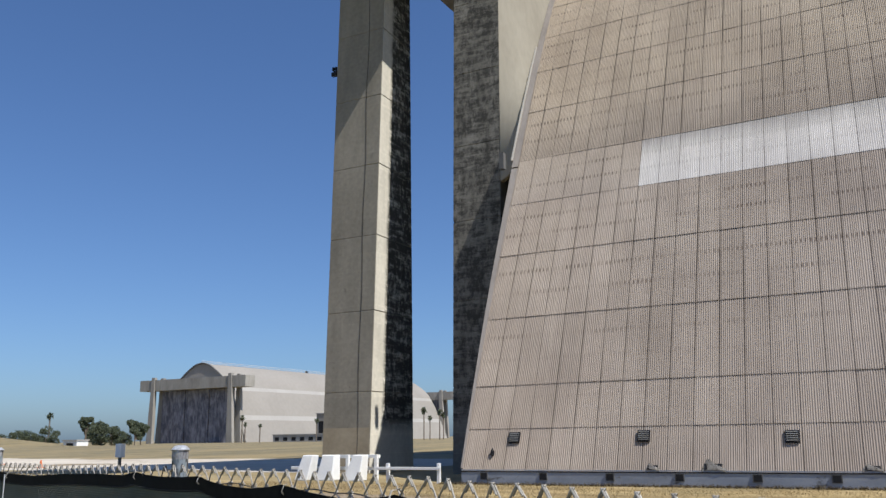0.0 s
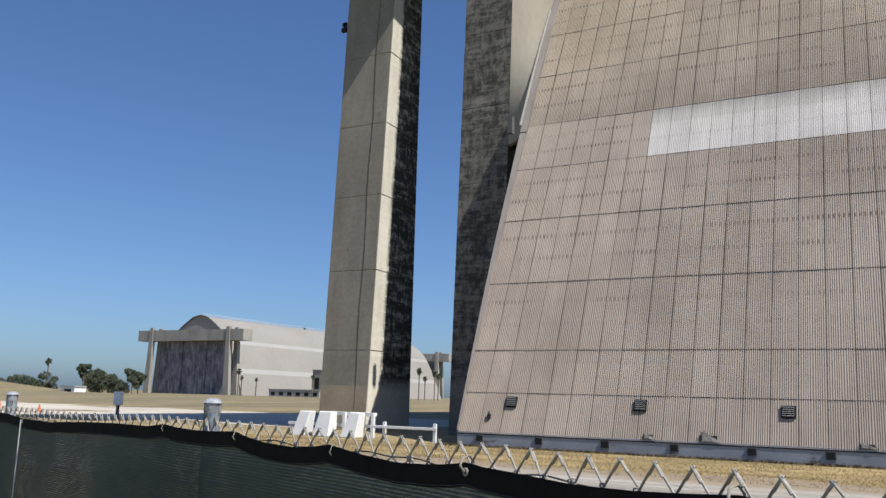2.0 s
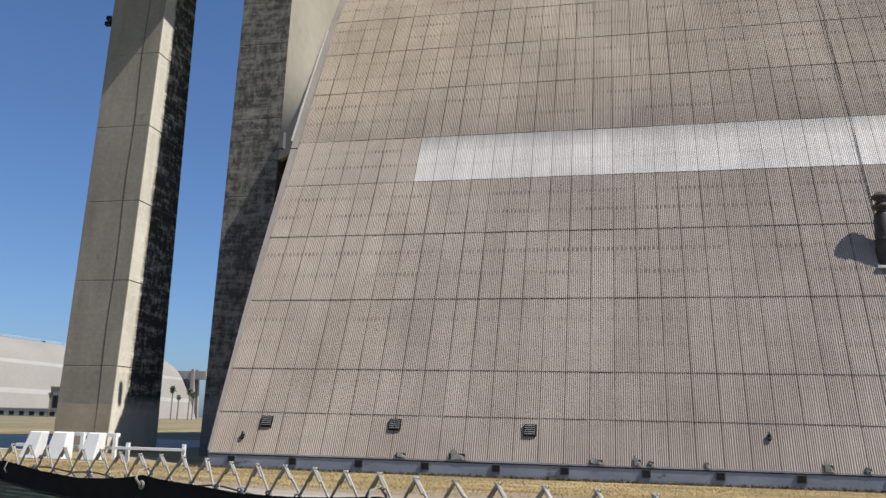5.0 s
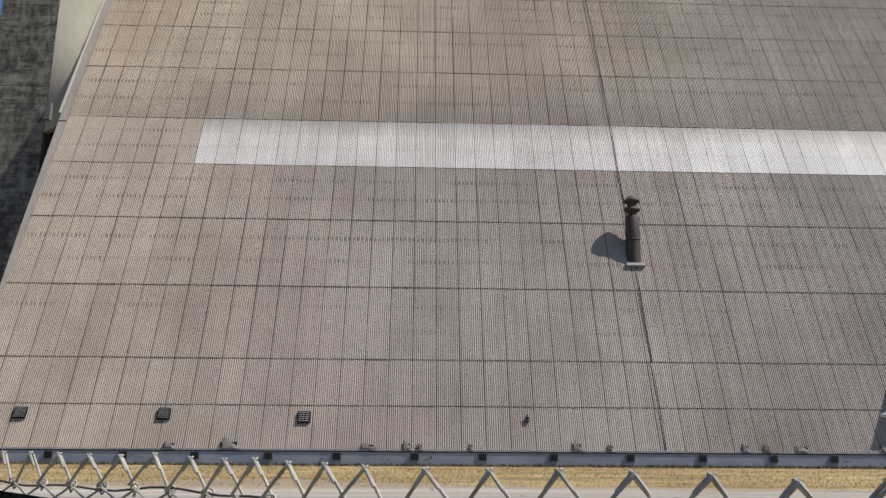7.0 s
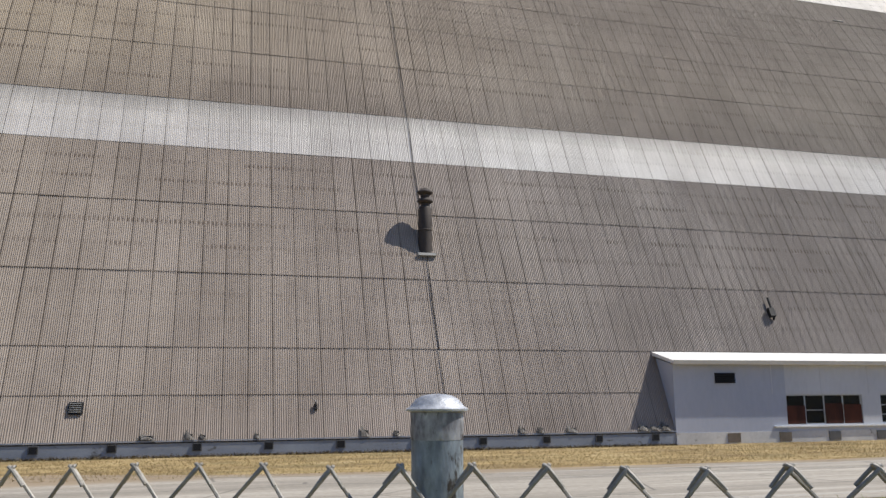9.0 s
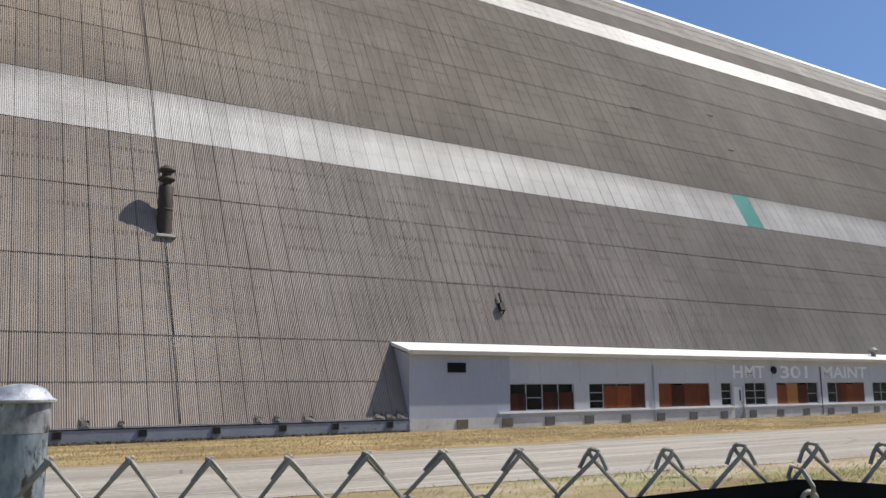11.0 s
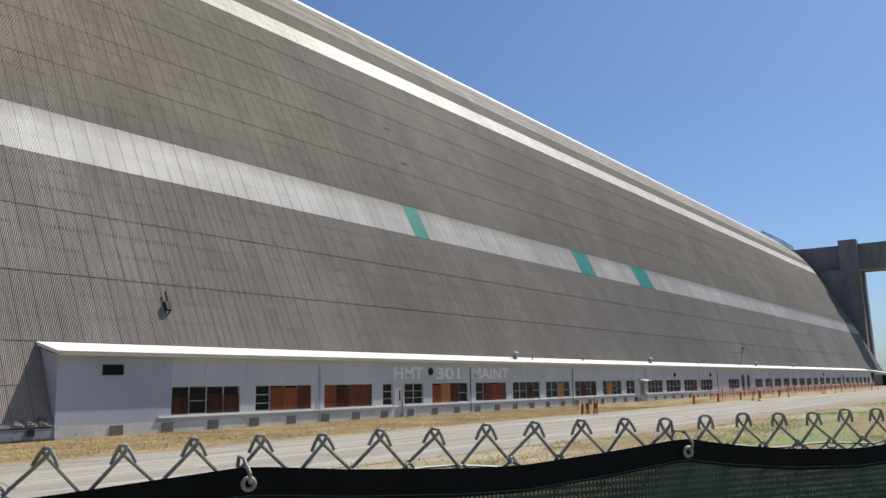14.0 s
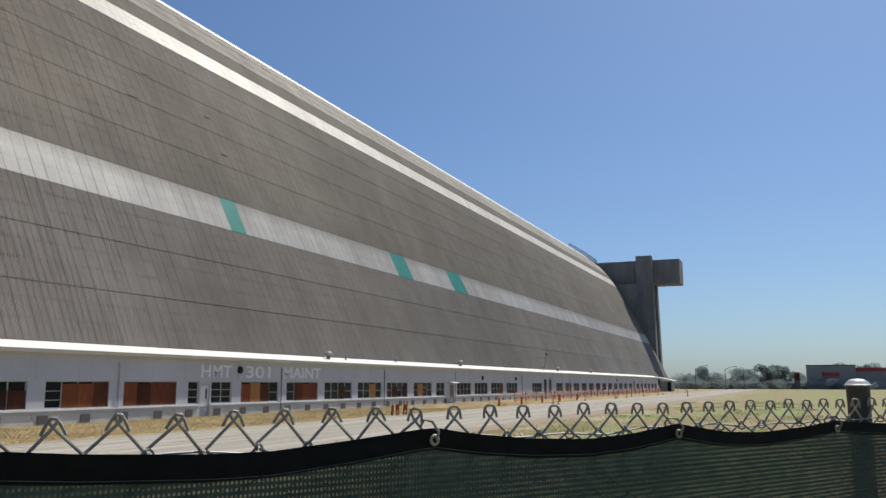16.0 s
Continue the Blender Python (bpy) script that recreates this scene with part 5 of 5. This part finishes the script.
for i, (b, d, h, s) in enumerate(((-56.6, 520, 8, 5), (-55.9, 500, 9, 6), (-54.9, 480, 11, 7), (-54.2, 470, 10, 7), (-53.3, 470, 13, 8), (-51.1, 450, 20, 4), (-50.7, 455, 16, 6), (-50.2, 430, 14, 7), (-49.6, 435, 13, 6), (-49.0, 450, 10, 6),
                                  (-48.25, 450, 17, 5), (-47.9, 455, 15, 5), (-49.3, 470, 9, 6), (-57.5, 520, 9, 7), (-58.6, 520, 10, 8))):
    x, y = polar(b, d)
    tree(x, y, h * 0.8, s * 0.72, 40 + i, "broad dusty green tree at the field's edge")
for i, (b, d, h) in enumerate(((-53.2, 520, 19), (-41.75, 520, 17), (-41.55, 525, 13), (-40.6, 520, 12), (-29.85, 540, 21), (-29.45, 540, 16), (-28.8, 545, 20), (-28.55, 550, 18), (-36.95, 530, 15))):
    x, y = polar(b, d)
    palm(x, y, h, 70 + i)
# right-hand distance
for i, (b, d, h, s) in enumerate(((84.5, 420, 13, 7), (85.2, 430, 9, 7), (86.6, 430, 11, 7), (87.1, 440, 12, 6), (88.2, 420, 14, 6), (88.9, 430, 14, 6), (89.4, 430, 13, 6), (87.6, 450, 10, 6), (83.7, 430, 8, 6), (83.0, 440, 8, 7), (90.1, 460, 9, 6), (92.6, 520, 17, 7), (93.4, 520, 16, 7), (94.4, 520, 17, 7), (95.6, 520, 16, 8))):
    x, y = polar(b, d)
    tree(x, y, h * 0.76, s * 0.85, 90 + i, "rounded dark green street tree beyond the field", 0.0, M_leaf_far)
for i in range(34):
    x, y = polar(82.2 + i * 0.42, 395 + 14 * math.sin(i * 2.1))
    tree(x, y, 2.9 + 0.8 * math.sin(i * 1.7), 4.2, 200 + i, "low shrub in a roadside hedge", 0.0, M_leaf2 if i % 6 == 3 else M_leaf_far)
x, y = polar(92.95, 385)
store = thing("warehouse_store", "grey-blue box store with a red sign and red roof band", "building", at=pose(x, y, 0, 0, 0, 90 - 92.95 - 90))
part("wall", B(-15.5, 3.0, 0, 30, 0, 9.6), M_store, store)
part("wing_wall", B(3.0, 60.0, 2, 30, 0, 8.6), M_store, store)
part("roof_band", B(3.02, 60.0, 1.9, 1.99, 7.2, 8.7), M_sign, store)
part("parapet", B(-15.6, 3.1, -0.15, 30, 9.6, 10.0), M_frame2, store)
bm = bmesh.new()
xx = -9.6
for w in (1.1, 1.0, 0.9, 0.8, 1.0, 0.9):
    box(bm, xx, xx + w, -0.12, -0.02, 5.4, 7.2 if w > 1.05 else 6.9)
    xx += w + 0.18
box(bm, -9.8, -3.0, -0.12, -0.02, 4.9, 5.15)
part("sign", bm, M_sign, store, "red sign of plain bars")
for b, d, h, s in ((84.1, 300, 7.4, 1), (85.9, 330, 7.6, 1), (87.0, 340, 6.8, 1)):
    x, y = polar(b, d)
    lamp = thing("street_lamp", "tall grey street lamp with a curved arm", "street lamp", "street lamps", at=Matrix.Translation((x, y, 0)))
    bm = bmesh.new()
    tube(bm, [(0, 0, 0), (0, 0, h)], 0.12, 6)
    part("pole", bm, M_frame2, lamp)
    bm = bmesh.new()
    tube(bm, [(0, 0, h - 0.5), (0.3, -1.2, h + 0.5), (0.3, -3.4, h + 0.9)], 0.08, 5)
    part("arm", bm, M_frame2, lamp)
    part("head", B(0.1, 0.5, -4.2, -3.4, h + 0.8, h + 1.0), M_frame2, lamp)
x, y = polar(90.1, 380)
pylon_sign = thing("pylon_sign", "dark brown pylon sign beside the store", "sign", at=pose(x, y, 0, 0, 0, -88))
part("pillar", B(-1.1, 1.1, -0.4, 0.4, 0, 6.6), M_frame2, pylon_sign)
part("panel", B(-0.9, 0.9, -0.46, -0.41, 3.6, 6.2), M_rust_dark, pylon_sign)
part("cap", B(-1.25, 1.25, -0.5, 0.5, 6.6, 6.85), M_dark, pylon_sign)
x, y = polar(85.0, 385)
bm = B(-40, 130, 0, 0.4, 0, 2.4, m=Matrix.Translation((x, y, 0)) @ Matrix.Rotation(radians(-87), 4, "Z"))
solo("boundary_fence", bm, M_screen_far, "long dark screened boundary fence across the field", "fence")

# ---- things by the road ----
def delineator(x, y, h=1.05, material=None, lean=0.0):
    t = thing("delineator_post", "slim orange traffic delineator on a black base", "traffic post", "traffic delineators", at=pose(x, y, 0, 0, lean, 0))
    bm = bmesh.new()
    lathe(bm, [(0.2, 0.0), (0.2, 0.06), (0.07, 0.1)], 10)
    part("base", bm, M_dark, t)
    bm = bmesh.new()
    lathe(bm, [(0.055, 0.1), (0.05, h), (0.02, h + 0.03)], 8)
    part("post", bm, material or M_orange, t)


for x, y in ((109, -12.8), (112, -11.4), (130, -10.8), (148, -11.2), (152, -10.7), (158, -11.0), (165, -10.6), (172, -11.4), (176, -18.5), (178, -18.2), (190, -11.2), (200, -10.8), (212, -11.0), (225, -10.5), (236, -11.0)):
    delineator(x, y, 1.0 + 0.15 * math.sin(x))
for k, x in enumerate((72.9, 73.1, 73.5)):
    bar = thing("barricade", "small red-brown folding barricade beside the road", "barricade", "red barricades", at=pose(x, -10.6 - 0.35 * k, 0, 0, (-17, 9, -6)[k], 40 + 12 * k) @ Matrix.Scale(0.8, 4))
    for dx in (-0.2, 0.2):
        part("leg", B(dx - 0.04, dx + 0.04, -0.04, 0.04, 0, 1.0 if k < 2 else 1.3), M_barr, bar)
    part("board", B(-0.22, 0.22, -0.07, -0.042, 0.45, 0.95), M_barr, bar)
    part("lower_board", B(-0.22, 0.22, -0.07, -0.042, 0.15, 0.25), M_frame2, bar)
net = thing("safety_net_fence", "sagging orange plastic safety net fence along the annex", "fence")
for i in range(27):
    x = 118 + i * 4.6
    part("post", B(x - 0.04, x + 0.04, -5.04, -4.96, 0, 1.25), M_frame2, net)
bm = bmesh.new()
for i in range(104):
    x0, x1 = 118 + i * 1.15, 118 + (i + 1) * 1.15
    for k in range(6):
        za = 0.12 + k * 0.2 + 0.06 * math.sin(i * 0.7 + k)
        box(bm, x0, x1, -4.955, -4.945, za, za + 0.085)
    box(bm, x0, x0 + 0.05, -4.953, -4.947, 0.12, 1.15)
part("net", bm, M_net, net)
bargate = thing("bar_barrier", "long low orange and white bar barrier", "barrier")
part("bar", B(100, 134, -9.06, -8.94, 0.82, 0.98), M_conc_light, bargate)
for x in (100.5, 108, 116, 124, 133):
    part("stand", B(x - 0.05, x + 0.05, -9.1, -8.9, 0, 0.82), M_orange, bargate)

box_post = thing("utility_box", "grey metal utility box on a short post", "utility box", at=Matrix.Translation((-33.8, 9.7, 0.0)))
part("post", B(-0.09, 0.09, -0.09, 0.09, 0, 1.0), M_frame2, box_post)
part("cabinet", B(-0.3, 0.3, -0.22, 0.22, 1.0, 2.0), M_white, box_post, bevel=0.03)


def cone(x, y):
    t = thing("traffic_cone", "orange traffic cone on pale concrete", "traffic cone", "traffic cones", at=Matrix.Translation((x, y, 0.02)) @ Matrix.Scale(1.45, 4))
    part("base", B(-0.2, 0.2, -0.2, 0.2, 0, 0.04), M_orange, t)
    bm = bmesh.new()
    lathe(bm, [(0.11, 0.04), (0.035, 0.44), (0.02, 0.46)], 12)
    part("body", bm, M_orange, t)


for x, y in ((-48.6, 14.0), (-64.1, 20.8)):
    cone(x, y)

# ---- dry grass ----
def grass(name, count, area, hmin, hmax, material, label, seed, clumps=0):
    rnd = np.random.RandomState(seed)
    x = rnd.uniform(area[0], area[1], count)
    y = rnd.uniform(area[2], area[3], count)
    h = rnd.uniform(hmin, hmax, count) * (0.5 + rnd.rand(count))
    if clumps:
        c = rnd.randint(0, clumps, count)
        size = rnd.uniform(0.15, 1.1, clumps)[c]
        x = rnd.uniform(area[0], area[1], clumps)[c] + rnd.normal(0, 1, count) * size * 1.6
        y = np.clip(rnd.uniform(area[2], area[3], clumps)[c] + rnd.normal(0, 1, count) * size * 0.7, area[2], area[3])
        h = h * (0.5 + size)
    a = rnd.uniform(0, 6.283, count)
    w = h * 0.15
    lean = rnd.normal(0, 0.9, (count, 2)) * h[:, None]
    if area[3] < -15:
        # none on the asphalt
        keep = y < np.interp(x, [p[0] for p in NEAR_EDGE], [p[1] for p in NEAR_EDGE]) + 0.15
        x, y, h, a, w, lean = x[keep], y[keep], h[keep], a[keep], w[keep], lean[keep]
        count = len(x)
    P = np.empty((count * 3, 3))
    P[0::3] = np.stack([x - w * np.cos(a), y - w * np.sin(a), np.zeros(count)], 1)
    P[1::3] = np.stack([x + w * np.cos(a), y + w * np.sin(a), np.zeros(count)], 1)
    P[2::3] = np.stack([x + lean[:, 0], y + lean[:, 1], h], 1)
    me = bpy.data.meshes.new(name)
    me.from_pydata(P.tolist(), [], [(3 * i, 3 * i + 1, 3 * i + 2) for i in range(count)])
    me.materials.append(material)
    return tagged(new(name, me), label, "grass", kind="stuff")


grass("dry_grass", 90000, (-12, 90, -10.2, 0.0), 0.03, 0.07, M_blade, "short dry straw-coloured grass along the foundation", 1)
grass("dry_grass", 30000, (20, 80, -33, -19.4), 0.03, 0.07, M_blade, "dry roadside grass", 2)
grass("green_weeds", 34000, (26, 130, -38, -19.6), 0.03, 0.075, M_weed, "patchy green weeds among dry grass", 3, 140)
grass("brown_tufts", 50000, (-12, 120, -10.0, -0.4), 0.02, 0.05, M_tuft, "brown dried tufts among straw grass", 7, 500)
grass("dead_weeds", 9000, (-1.0, 41, -0.28, 0.08), 0.06, 0.13, M_dead, "dark dead weeds along the foundation", 5)
grass("dry_grass", 16000, (-15, 20, -32, -20), 0.03, 0.08, M_blade, "dry grass by the fence", 4)

# ---- fence ----
CP = [Vector(p) for p in ((-6, -27.0), (4, -30.0), (10.5, -31.75), (14.51, -33.0), (16.56, -33.74), (17.72, -34.24), (19.64, -35.45), (22.627, -37.338), (25.16, -38.94), (30, -42.0))]
line = []
for i in range(1, len(CP) - 2):
    p0, p1, p2, p3 = CP[i - 1:i + 3]
    for k in range(60):
        s = k / 60
        line.append(0.5 * (2 * p1 + (p2 - p0) * s + (2 * p0 - 5 * p1 + 4 * p2 - p3) * s * s + (3 * p1 - p0 - 3 * p2 + p3) * s ** 3))
lx, ly = np.array([p.x for p in line]), np.array([p.y for p in line])
la = np.concatenate([[0], np.cumsum(np.hypot(np.diff(lx), np.diff(ly)))])
la -= la[int(np.argmin(np.hypot(lx - 22.627, ly + 37.338)))]


SHIFT = ((-5.2, 0.0, 0.0), (-4.8, -0.001, 0.002), (-4.4, -0.010, 0.009), (-4.08, -0.073, -0.014), (-3.8, -0.044, -0.011), (-3.5, -0.021, -0.012), (-2.78, 0.024, -0.014), (-2.06, 0.059, -0.02), (-1.34, 0.084, -0.03), (-0.9, 0.094, -0.038), (2.0, 0.12, -0.06))


def along(u, off=0.0, z=0.0):
    """A place on the fence: u metres along it, off metres away from the field's near side."""
    x, y = float(np.interp(u, la, lx)), float(np.interp(u, la, ly))
    dx, dy = float(np.interp(u + 0.05, la, lx)) - float(np.interp(u - 0.05, la, lx)), float(np.interp(u + 0.05, la, ly)) - float(np.interp(u - 0.05, la, ly))
    n = math.hypot(dx, dy) or 1.0
    lat, run = lerp([(a, b) for a, b, c in SHIFT], u), lerp([(a, c) for a, b, c in SHIFT], u)
    x, y = x + 0.53 * lat + 0.845 * run, y + 0.845 * lat - 0.533 * run
    return Vector((x - dy / n * off, y + dx / n * off, z)), math.atan2(dy, dx)


def tip_z(u):
    return lerp(((-9.2, 2.103), (-8.2, 2.101), (-7.35, 2.118), (-6.5, 2.1165), (-5.3, 2.1165), (-4.9, 2.121), (-4.5, 2.127), (-3.8, 2.133), (-3.0, 2.140), (-2.2, 2.145), (0.0, 2.146)), u)


SCREEN = ((-14, 2.07), (-9.175, 2.068), (-8.96, 2.054), (-8.58, 2.049), (-8.27, 2.062), (-8.07, 2.069), (-7.77, 2.075), (-7.5, 2.077), (-7.37, 2.090), (-7.27, 2.083), (-7.13, 2.080), (-6.98, 2.083), (-6.855, 2.089), (-6.8, 2.078), (-6.7, 2.067),
          (-6.55, 2.063), (-6.435, 2.070), (-6.365, 2.080), (-6.3, 2.074), (-6.22, 2.066), (-6.05, 2.059), (-5.93, 2.0645), (-5.845, 2.0715), (-5.79, 2.080), (-5.74, 2.075), (-5.62, 2.0725), (-5.468, 2.068), (-5.335, 2.073), (-5.22, 2.081), (-5.13, 2.089), (-4.9, 2.062),
          (-4.3, 2.045), (-3.5, 2.05), (-2.936, 2.098), (-2.8, 2.110), (-2.68, 2.100), (-2.53, 2.093), (-2.45, 2.093), (-2.33, 2.102), (-2.19, 2.115), (-2.11, 2.103), (-1.99, 2.0915), (-1.86, 2.086), (-1.745, 2.091), (-1.615, 2.105),
          (-1.55, 2.096), (-1.46, 2.085), (-1.33, 2.080), (-1.155, 2.0875), (-1.045, 2.097), (-0.9, 2.088), (-0.7, 2.08), (-0.3, 2.1), (2.0, 2.09))
TIES = (-8.93, -7.37, -6.855, -6.345, -5.785, -5.14, -2.8, -2.19, -1.617, -1.047, -0.3)
fence = thing("chain_link_fence", "galvanised chain-link fence with knuckled top and dark windscreen", "fence")
WIRE = 0.0021
bm = bmesh.new()
for sgn in (1, -1):
    tube(bm, [(a * sgn, y * sgn, z) for a, y, z in ((-0.036, -0.0025, -0.046), (-0.0150, -0.0032, -0.0212), (-0.0040, -0.0040, -0.0092), (0.0015, -0.0040, -0.0030), (0.0032, -0.0020, 0.0), (0.0022, 0.0016, 0.0006), (-0.0024, 0.0032, -0.0016), (-0.0090, 0.0034, -0.0095), (-0.0168, 0.0032, -0.0195))], WIRE, 7)
me_knuckle = mesh_of("wire_knuckle", bm, M_wire, True)
bm = bmesh.new()
for sgn in (1, -1):
    tube(bm, [(a * sgn, y * sgn, z) for a, y, z in ((-0.036, -0.0025, -0.046), (-0.0110, -0.0030, -0.0250), (-0.0010, -0.0040, -0.0155), (0.0048, -0.0045, -0.0075), (0.0058, -0.0035, -0.0018), (0.0030, -0.0005, 0.0006), (-0.0025, 0.0030, 0.0002), (-0.0062, 0.0045, -0.0035), (-0.0078, 0.0055, -0.0115), (-0.0086, 0.0055, -0.0190))], WIRE, 7)
me_loop = mesh_of("wire_knuckle", bm, M_wire, True)
bm = bmesh.new()
for sgn in (1, -1):
    tube(bm, [(a * sgn, y * sgn, z) for a, y, z in ((-0.036, -0.0025, -0.046), (-0.0130, -0.0030, -0.0225), (-0.0020, -0.0042, -0.0110), (0.0030, -0.0045, -0.0045), (0.0040, -0.0030, -0.0008), (0.0020, 0.0, 0.0008), (-0.0030, 0.0030, -0.0006), (-0.0074, 0.0042, -0.0072), (-0.0124, 0.0044, -0.0182))], WIRE, 7)
me_half = mesh_of("wire_knuckle", bm, M_wire, True)
bm = bmesh.new()
ring = [(0.0075 * math.cos(a), 0.004 * math.sin(a * 2), 0.0085 * math.sin(a)) for a in np.linspace(0, math.tau, 13)]
tube(bm, ring, 0.0016, 5)
me_ring = mesh_of("wire_loop", bm, M_wire, True)
S0, SP = 0.34 * 0.072, 0.072
n0, n1 = int((-13.2 - S0) / SP), int((2.2 - S0) / SP)
rw = random.Random(21)
peaks = []
for n in range(n0, n1):
    u = S0 + n * SP
    u += SP * lerp(((-6.3, -0.80), (-6.07, -0.65), (-5.77, -0.44), (-5.46, -0.17), (-5.3, -0.06), (-5.1, 0.0)), u)
    p, ang = along(u, 0.0, tip_z(u) + rw.uniform(-0.002, 0.002))
    ob = new("wire_knuckle", me_knuckle if u < -3.0 else me_half if u < -2.25 else me_loop)
    ob.parent = fence
    ob.matrix_basis = Matrix.Translation(p) @ Matrix.Rotation(ang, 4, "Z") @ pose(0, 0, 0, rw.uniform(-6, 6), rw.uniform(-4, 4), rw.uniform(-7, 7))
    peaks.append(u)
    if -7.5 < u < 0.5 and rw.random() < 0.75:
        p, ang = along(u + SP / 2, 0.0, tip_z(u) - 0.048)
        ob = new("wire_loop", me_ring)
        ob.parent = fence
        ob.matrix_basis = Matrix.Translation(p) @ Matrix.Rotation(ang + rw.uniform(-0.5, 0.5), 4, "Z")
bm = bmesh.new()
for u in peaks:
    for sgn in (1, -1):
        pts = []
        for k in range(12):
            q = 0.036 if (k % 2 == 0) else -0.036
            p, _ = along(u + q * sgn, 0.003 * sgn, tip_z(u) - 0.046 - 0.036 * k)
            pts.append(p)
        tube(bm, pts, WIRE, 4)
ob = part("mesh_fabric", bm, M_wire, fence, "woven wire mesh")
tagged(ob, kind="stuff")
bm = bmesh.new()
# left run lies in shade, which is painted as a darker wire
for ua, ub, m, lab in ((-13, -3.3, M_postdark, "tension wire coloured dark for shade"), (-3.3, 2, M_tension, "wavy galvanised tension wire")):
    bm = bmesh.new()
    tube(bm, [along(u, 0.004, tip_z(u) - 0.048 + 0.003 * math.sin(u * 11) + 0.003 * math.sin(u * 29))[0] for u in np.linspace(ua, ub, int((ub - ua) * 28))], 0.0017, 6)
    part("tension_wire", bm, m, fence, lab, True)


def post(u, top, material, label, r=0.0265):
    c, _ = along(u, 0.034, 0)
    p = part("post", (lambda b: (lathe(b, [(r, 0.0), (r, top - 0.035), (r * 1.02, top - 0.0345)], 28, c), b)[1])(bmesh.new()), material, fence, label, True)
    b = bmesh.new()
    k = r / 0.0265
    prof = [(0.0268, -0.046), (0.0272, -0.040), (0.0272, -0.0185), (0.0318, -0.0172), (0.0322, -0.0152), (0.0282, -0.0132), (0.0262, -0.0105), (0.0215, -0.005), (0.015, -0.0018), (0.007, -0.0003), (0.001, 0.0)]
    lathe(b, [(a * k, z) for a, z in prof[2:]], 28, (c.x, c.y, top))
    cap = part("post_cap", b, M_cap, p, "pressed dome cap", True)
    b = bmesh.new()
    lathe(b, [(a * k, z) for a, z in (prof[0], prof[1], (0.0272, -0.0186))], 28, (c.x, c.y, top))
    part("cap_collar", b, M_postdark if material is M_postdark else M_collar, cap, "stained collar", True)


post(-3.548, 2.205, M_post, "stained galvanised post")
post(-7.122, 2.183, M_post, "stained galvanised post")
post(-9.311, 2.178, M_post, "stained galvanised post")
post(-11.6, 2.192, M_post, "stained galvanised post")
post(-0.834, 2.193, M_postdark, "dark weathered post")
post(1.6, 2.205, M_post, "stained galvanised post")

# windscreen cloth
def screen_z(u):
    return lerp(SCREEN, u)


us = np.linspace(-13.5, 2.0, 520)


def hem(u):
    return lerp(((-9.0, 0.043), (-4.2, 0.041), (-2.9, 0.031), (-2.3, 0.028), (-1.3, 0.024)), u)



def cloth(z_of, rows, off, ripple, thick=0.0):
    b = bmesh.new()
    g = []
    for j in range(rows + 1):
        row = []
        for u in us:
            z = z_of(u, j / rows)
            o = off + ripple * (math.sin(u * 9.0 + 1.7 * math.sin(u * 2.3)) + 0.5 * math.sin(u * 23 + j * 0.5)) * (0.35 + j / rows)
            row.append(b.verts.new(along(u, o, z)[0]))
        g.append(row)
    for a, c in zip(g, g[1:]):
        for i in range(len(us) - 1):
            b.faces.new((a[i], a[i + 1], c[i + 1], c[i]))
    if thick:
        bmesh.ops.solidify(b, geom=b.faces[:], thickness=thick)
    return b


screen = part("windscreen", cloth(lambda u, k: (screen_z(u) - hem(u)) * (1 - k) + 0.05 * k, 14, -0.016, 0.004), M_screen, fence, "dark green woven windscreen cloth", True)
part("hem", cloth(lambda u, k: screen_z(u) + 0.002 - (hem(u) + 0.004) * k, 2, -0.019, 0.0015, 0.0015), M_hem, screen, "folded black hem", True)
b = bmesh.new()
tube(b, [along(u, -0.0222 + 0.0015 * (math.sin(u * 9.0 + 1.7 * math.sin(u * 2.3))) * 1.2, screen_z(u) + 0.002 - hem(u) + 0.003 * math.sin(u * 6) * 0.3)[0] for u in us], 0.0004, 4)
part("stitching", b, M_thread, screen, "grey stitched seam")
for u in TIES:
    p, ang = along(u, -0.024, screen_z(u) - 0.016)
    b = bmesh.new()
    if u < -6.0:
        tube(b, [(0.0, 0.004, -0.006), (0.001, -0.003, 0.002), (0.0, 0.004, 0.018), (-0.001, 0.014, 0.02)], 0.0014, 5)
        part("wire_tie", b, M_wire, screen, "thin wire tie", True).matrix_basis = Matrix.Translation(p) @ Matrix.Rotation(ang, 4, "Z")
        continue
    gr = [(0.0062 * math.cos(a), 0, 0.0062 * math.sin(a)) for a in np.linspace(0, math.tau, 19)]
    tube(b, gr, 0.0026, 6)
    o = part("grommet", b, M_wire, screen, "steel eyelet", True)
    o.matrix_basis = Matrix.Translation(p) @ Matrix.Rotation(ang, 4, "Z")
    b = bmesh.new()
    tube(b, [(0.001, -0.004, 0.001), (-0.001, -0.012, 0.012), (-0.006, -0.004, 0.026), (-0.008, 0.016, 0.029), (-0.008, 0.026, 0.018), (-0.004, 0.022, 0.004)], 0.0022, 6)
    o = part("hook_tie", b, M_wire, screen, "bent wire tie", True)
    o.matrix_basis = Matrix.Translation(p) @ Matrix.Rotation(ang, 4, "Z")
p, ang = along(-8.93, -0.03, 0)
part("seam_strap", B(-0.0028, 0.0028, -0.004, 0.0, 0.3, 2.05), M_frame, screen, "white seam strap").matrix_basis = Matrix.Translation(p) @ Matrix.Rotation(ang, 4, "Z")
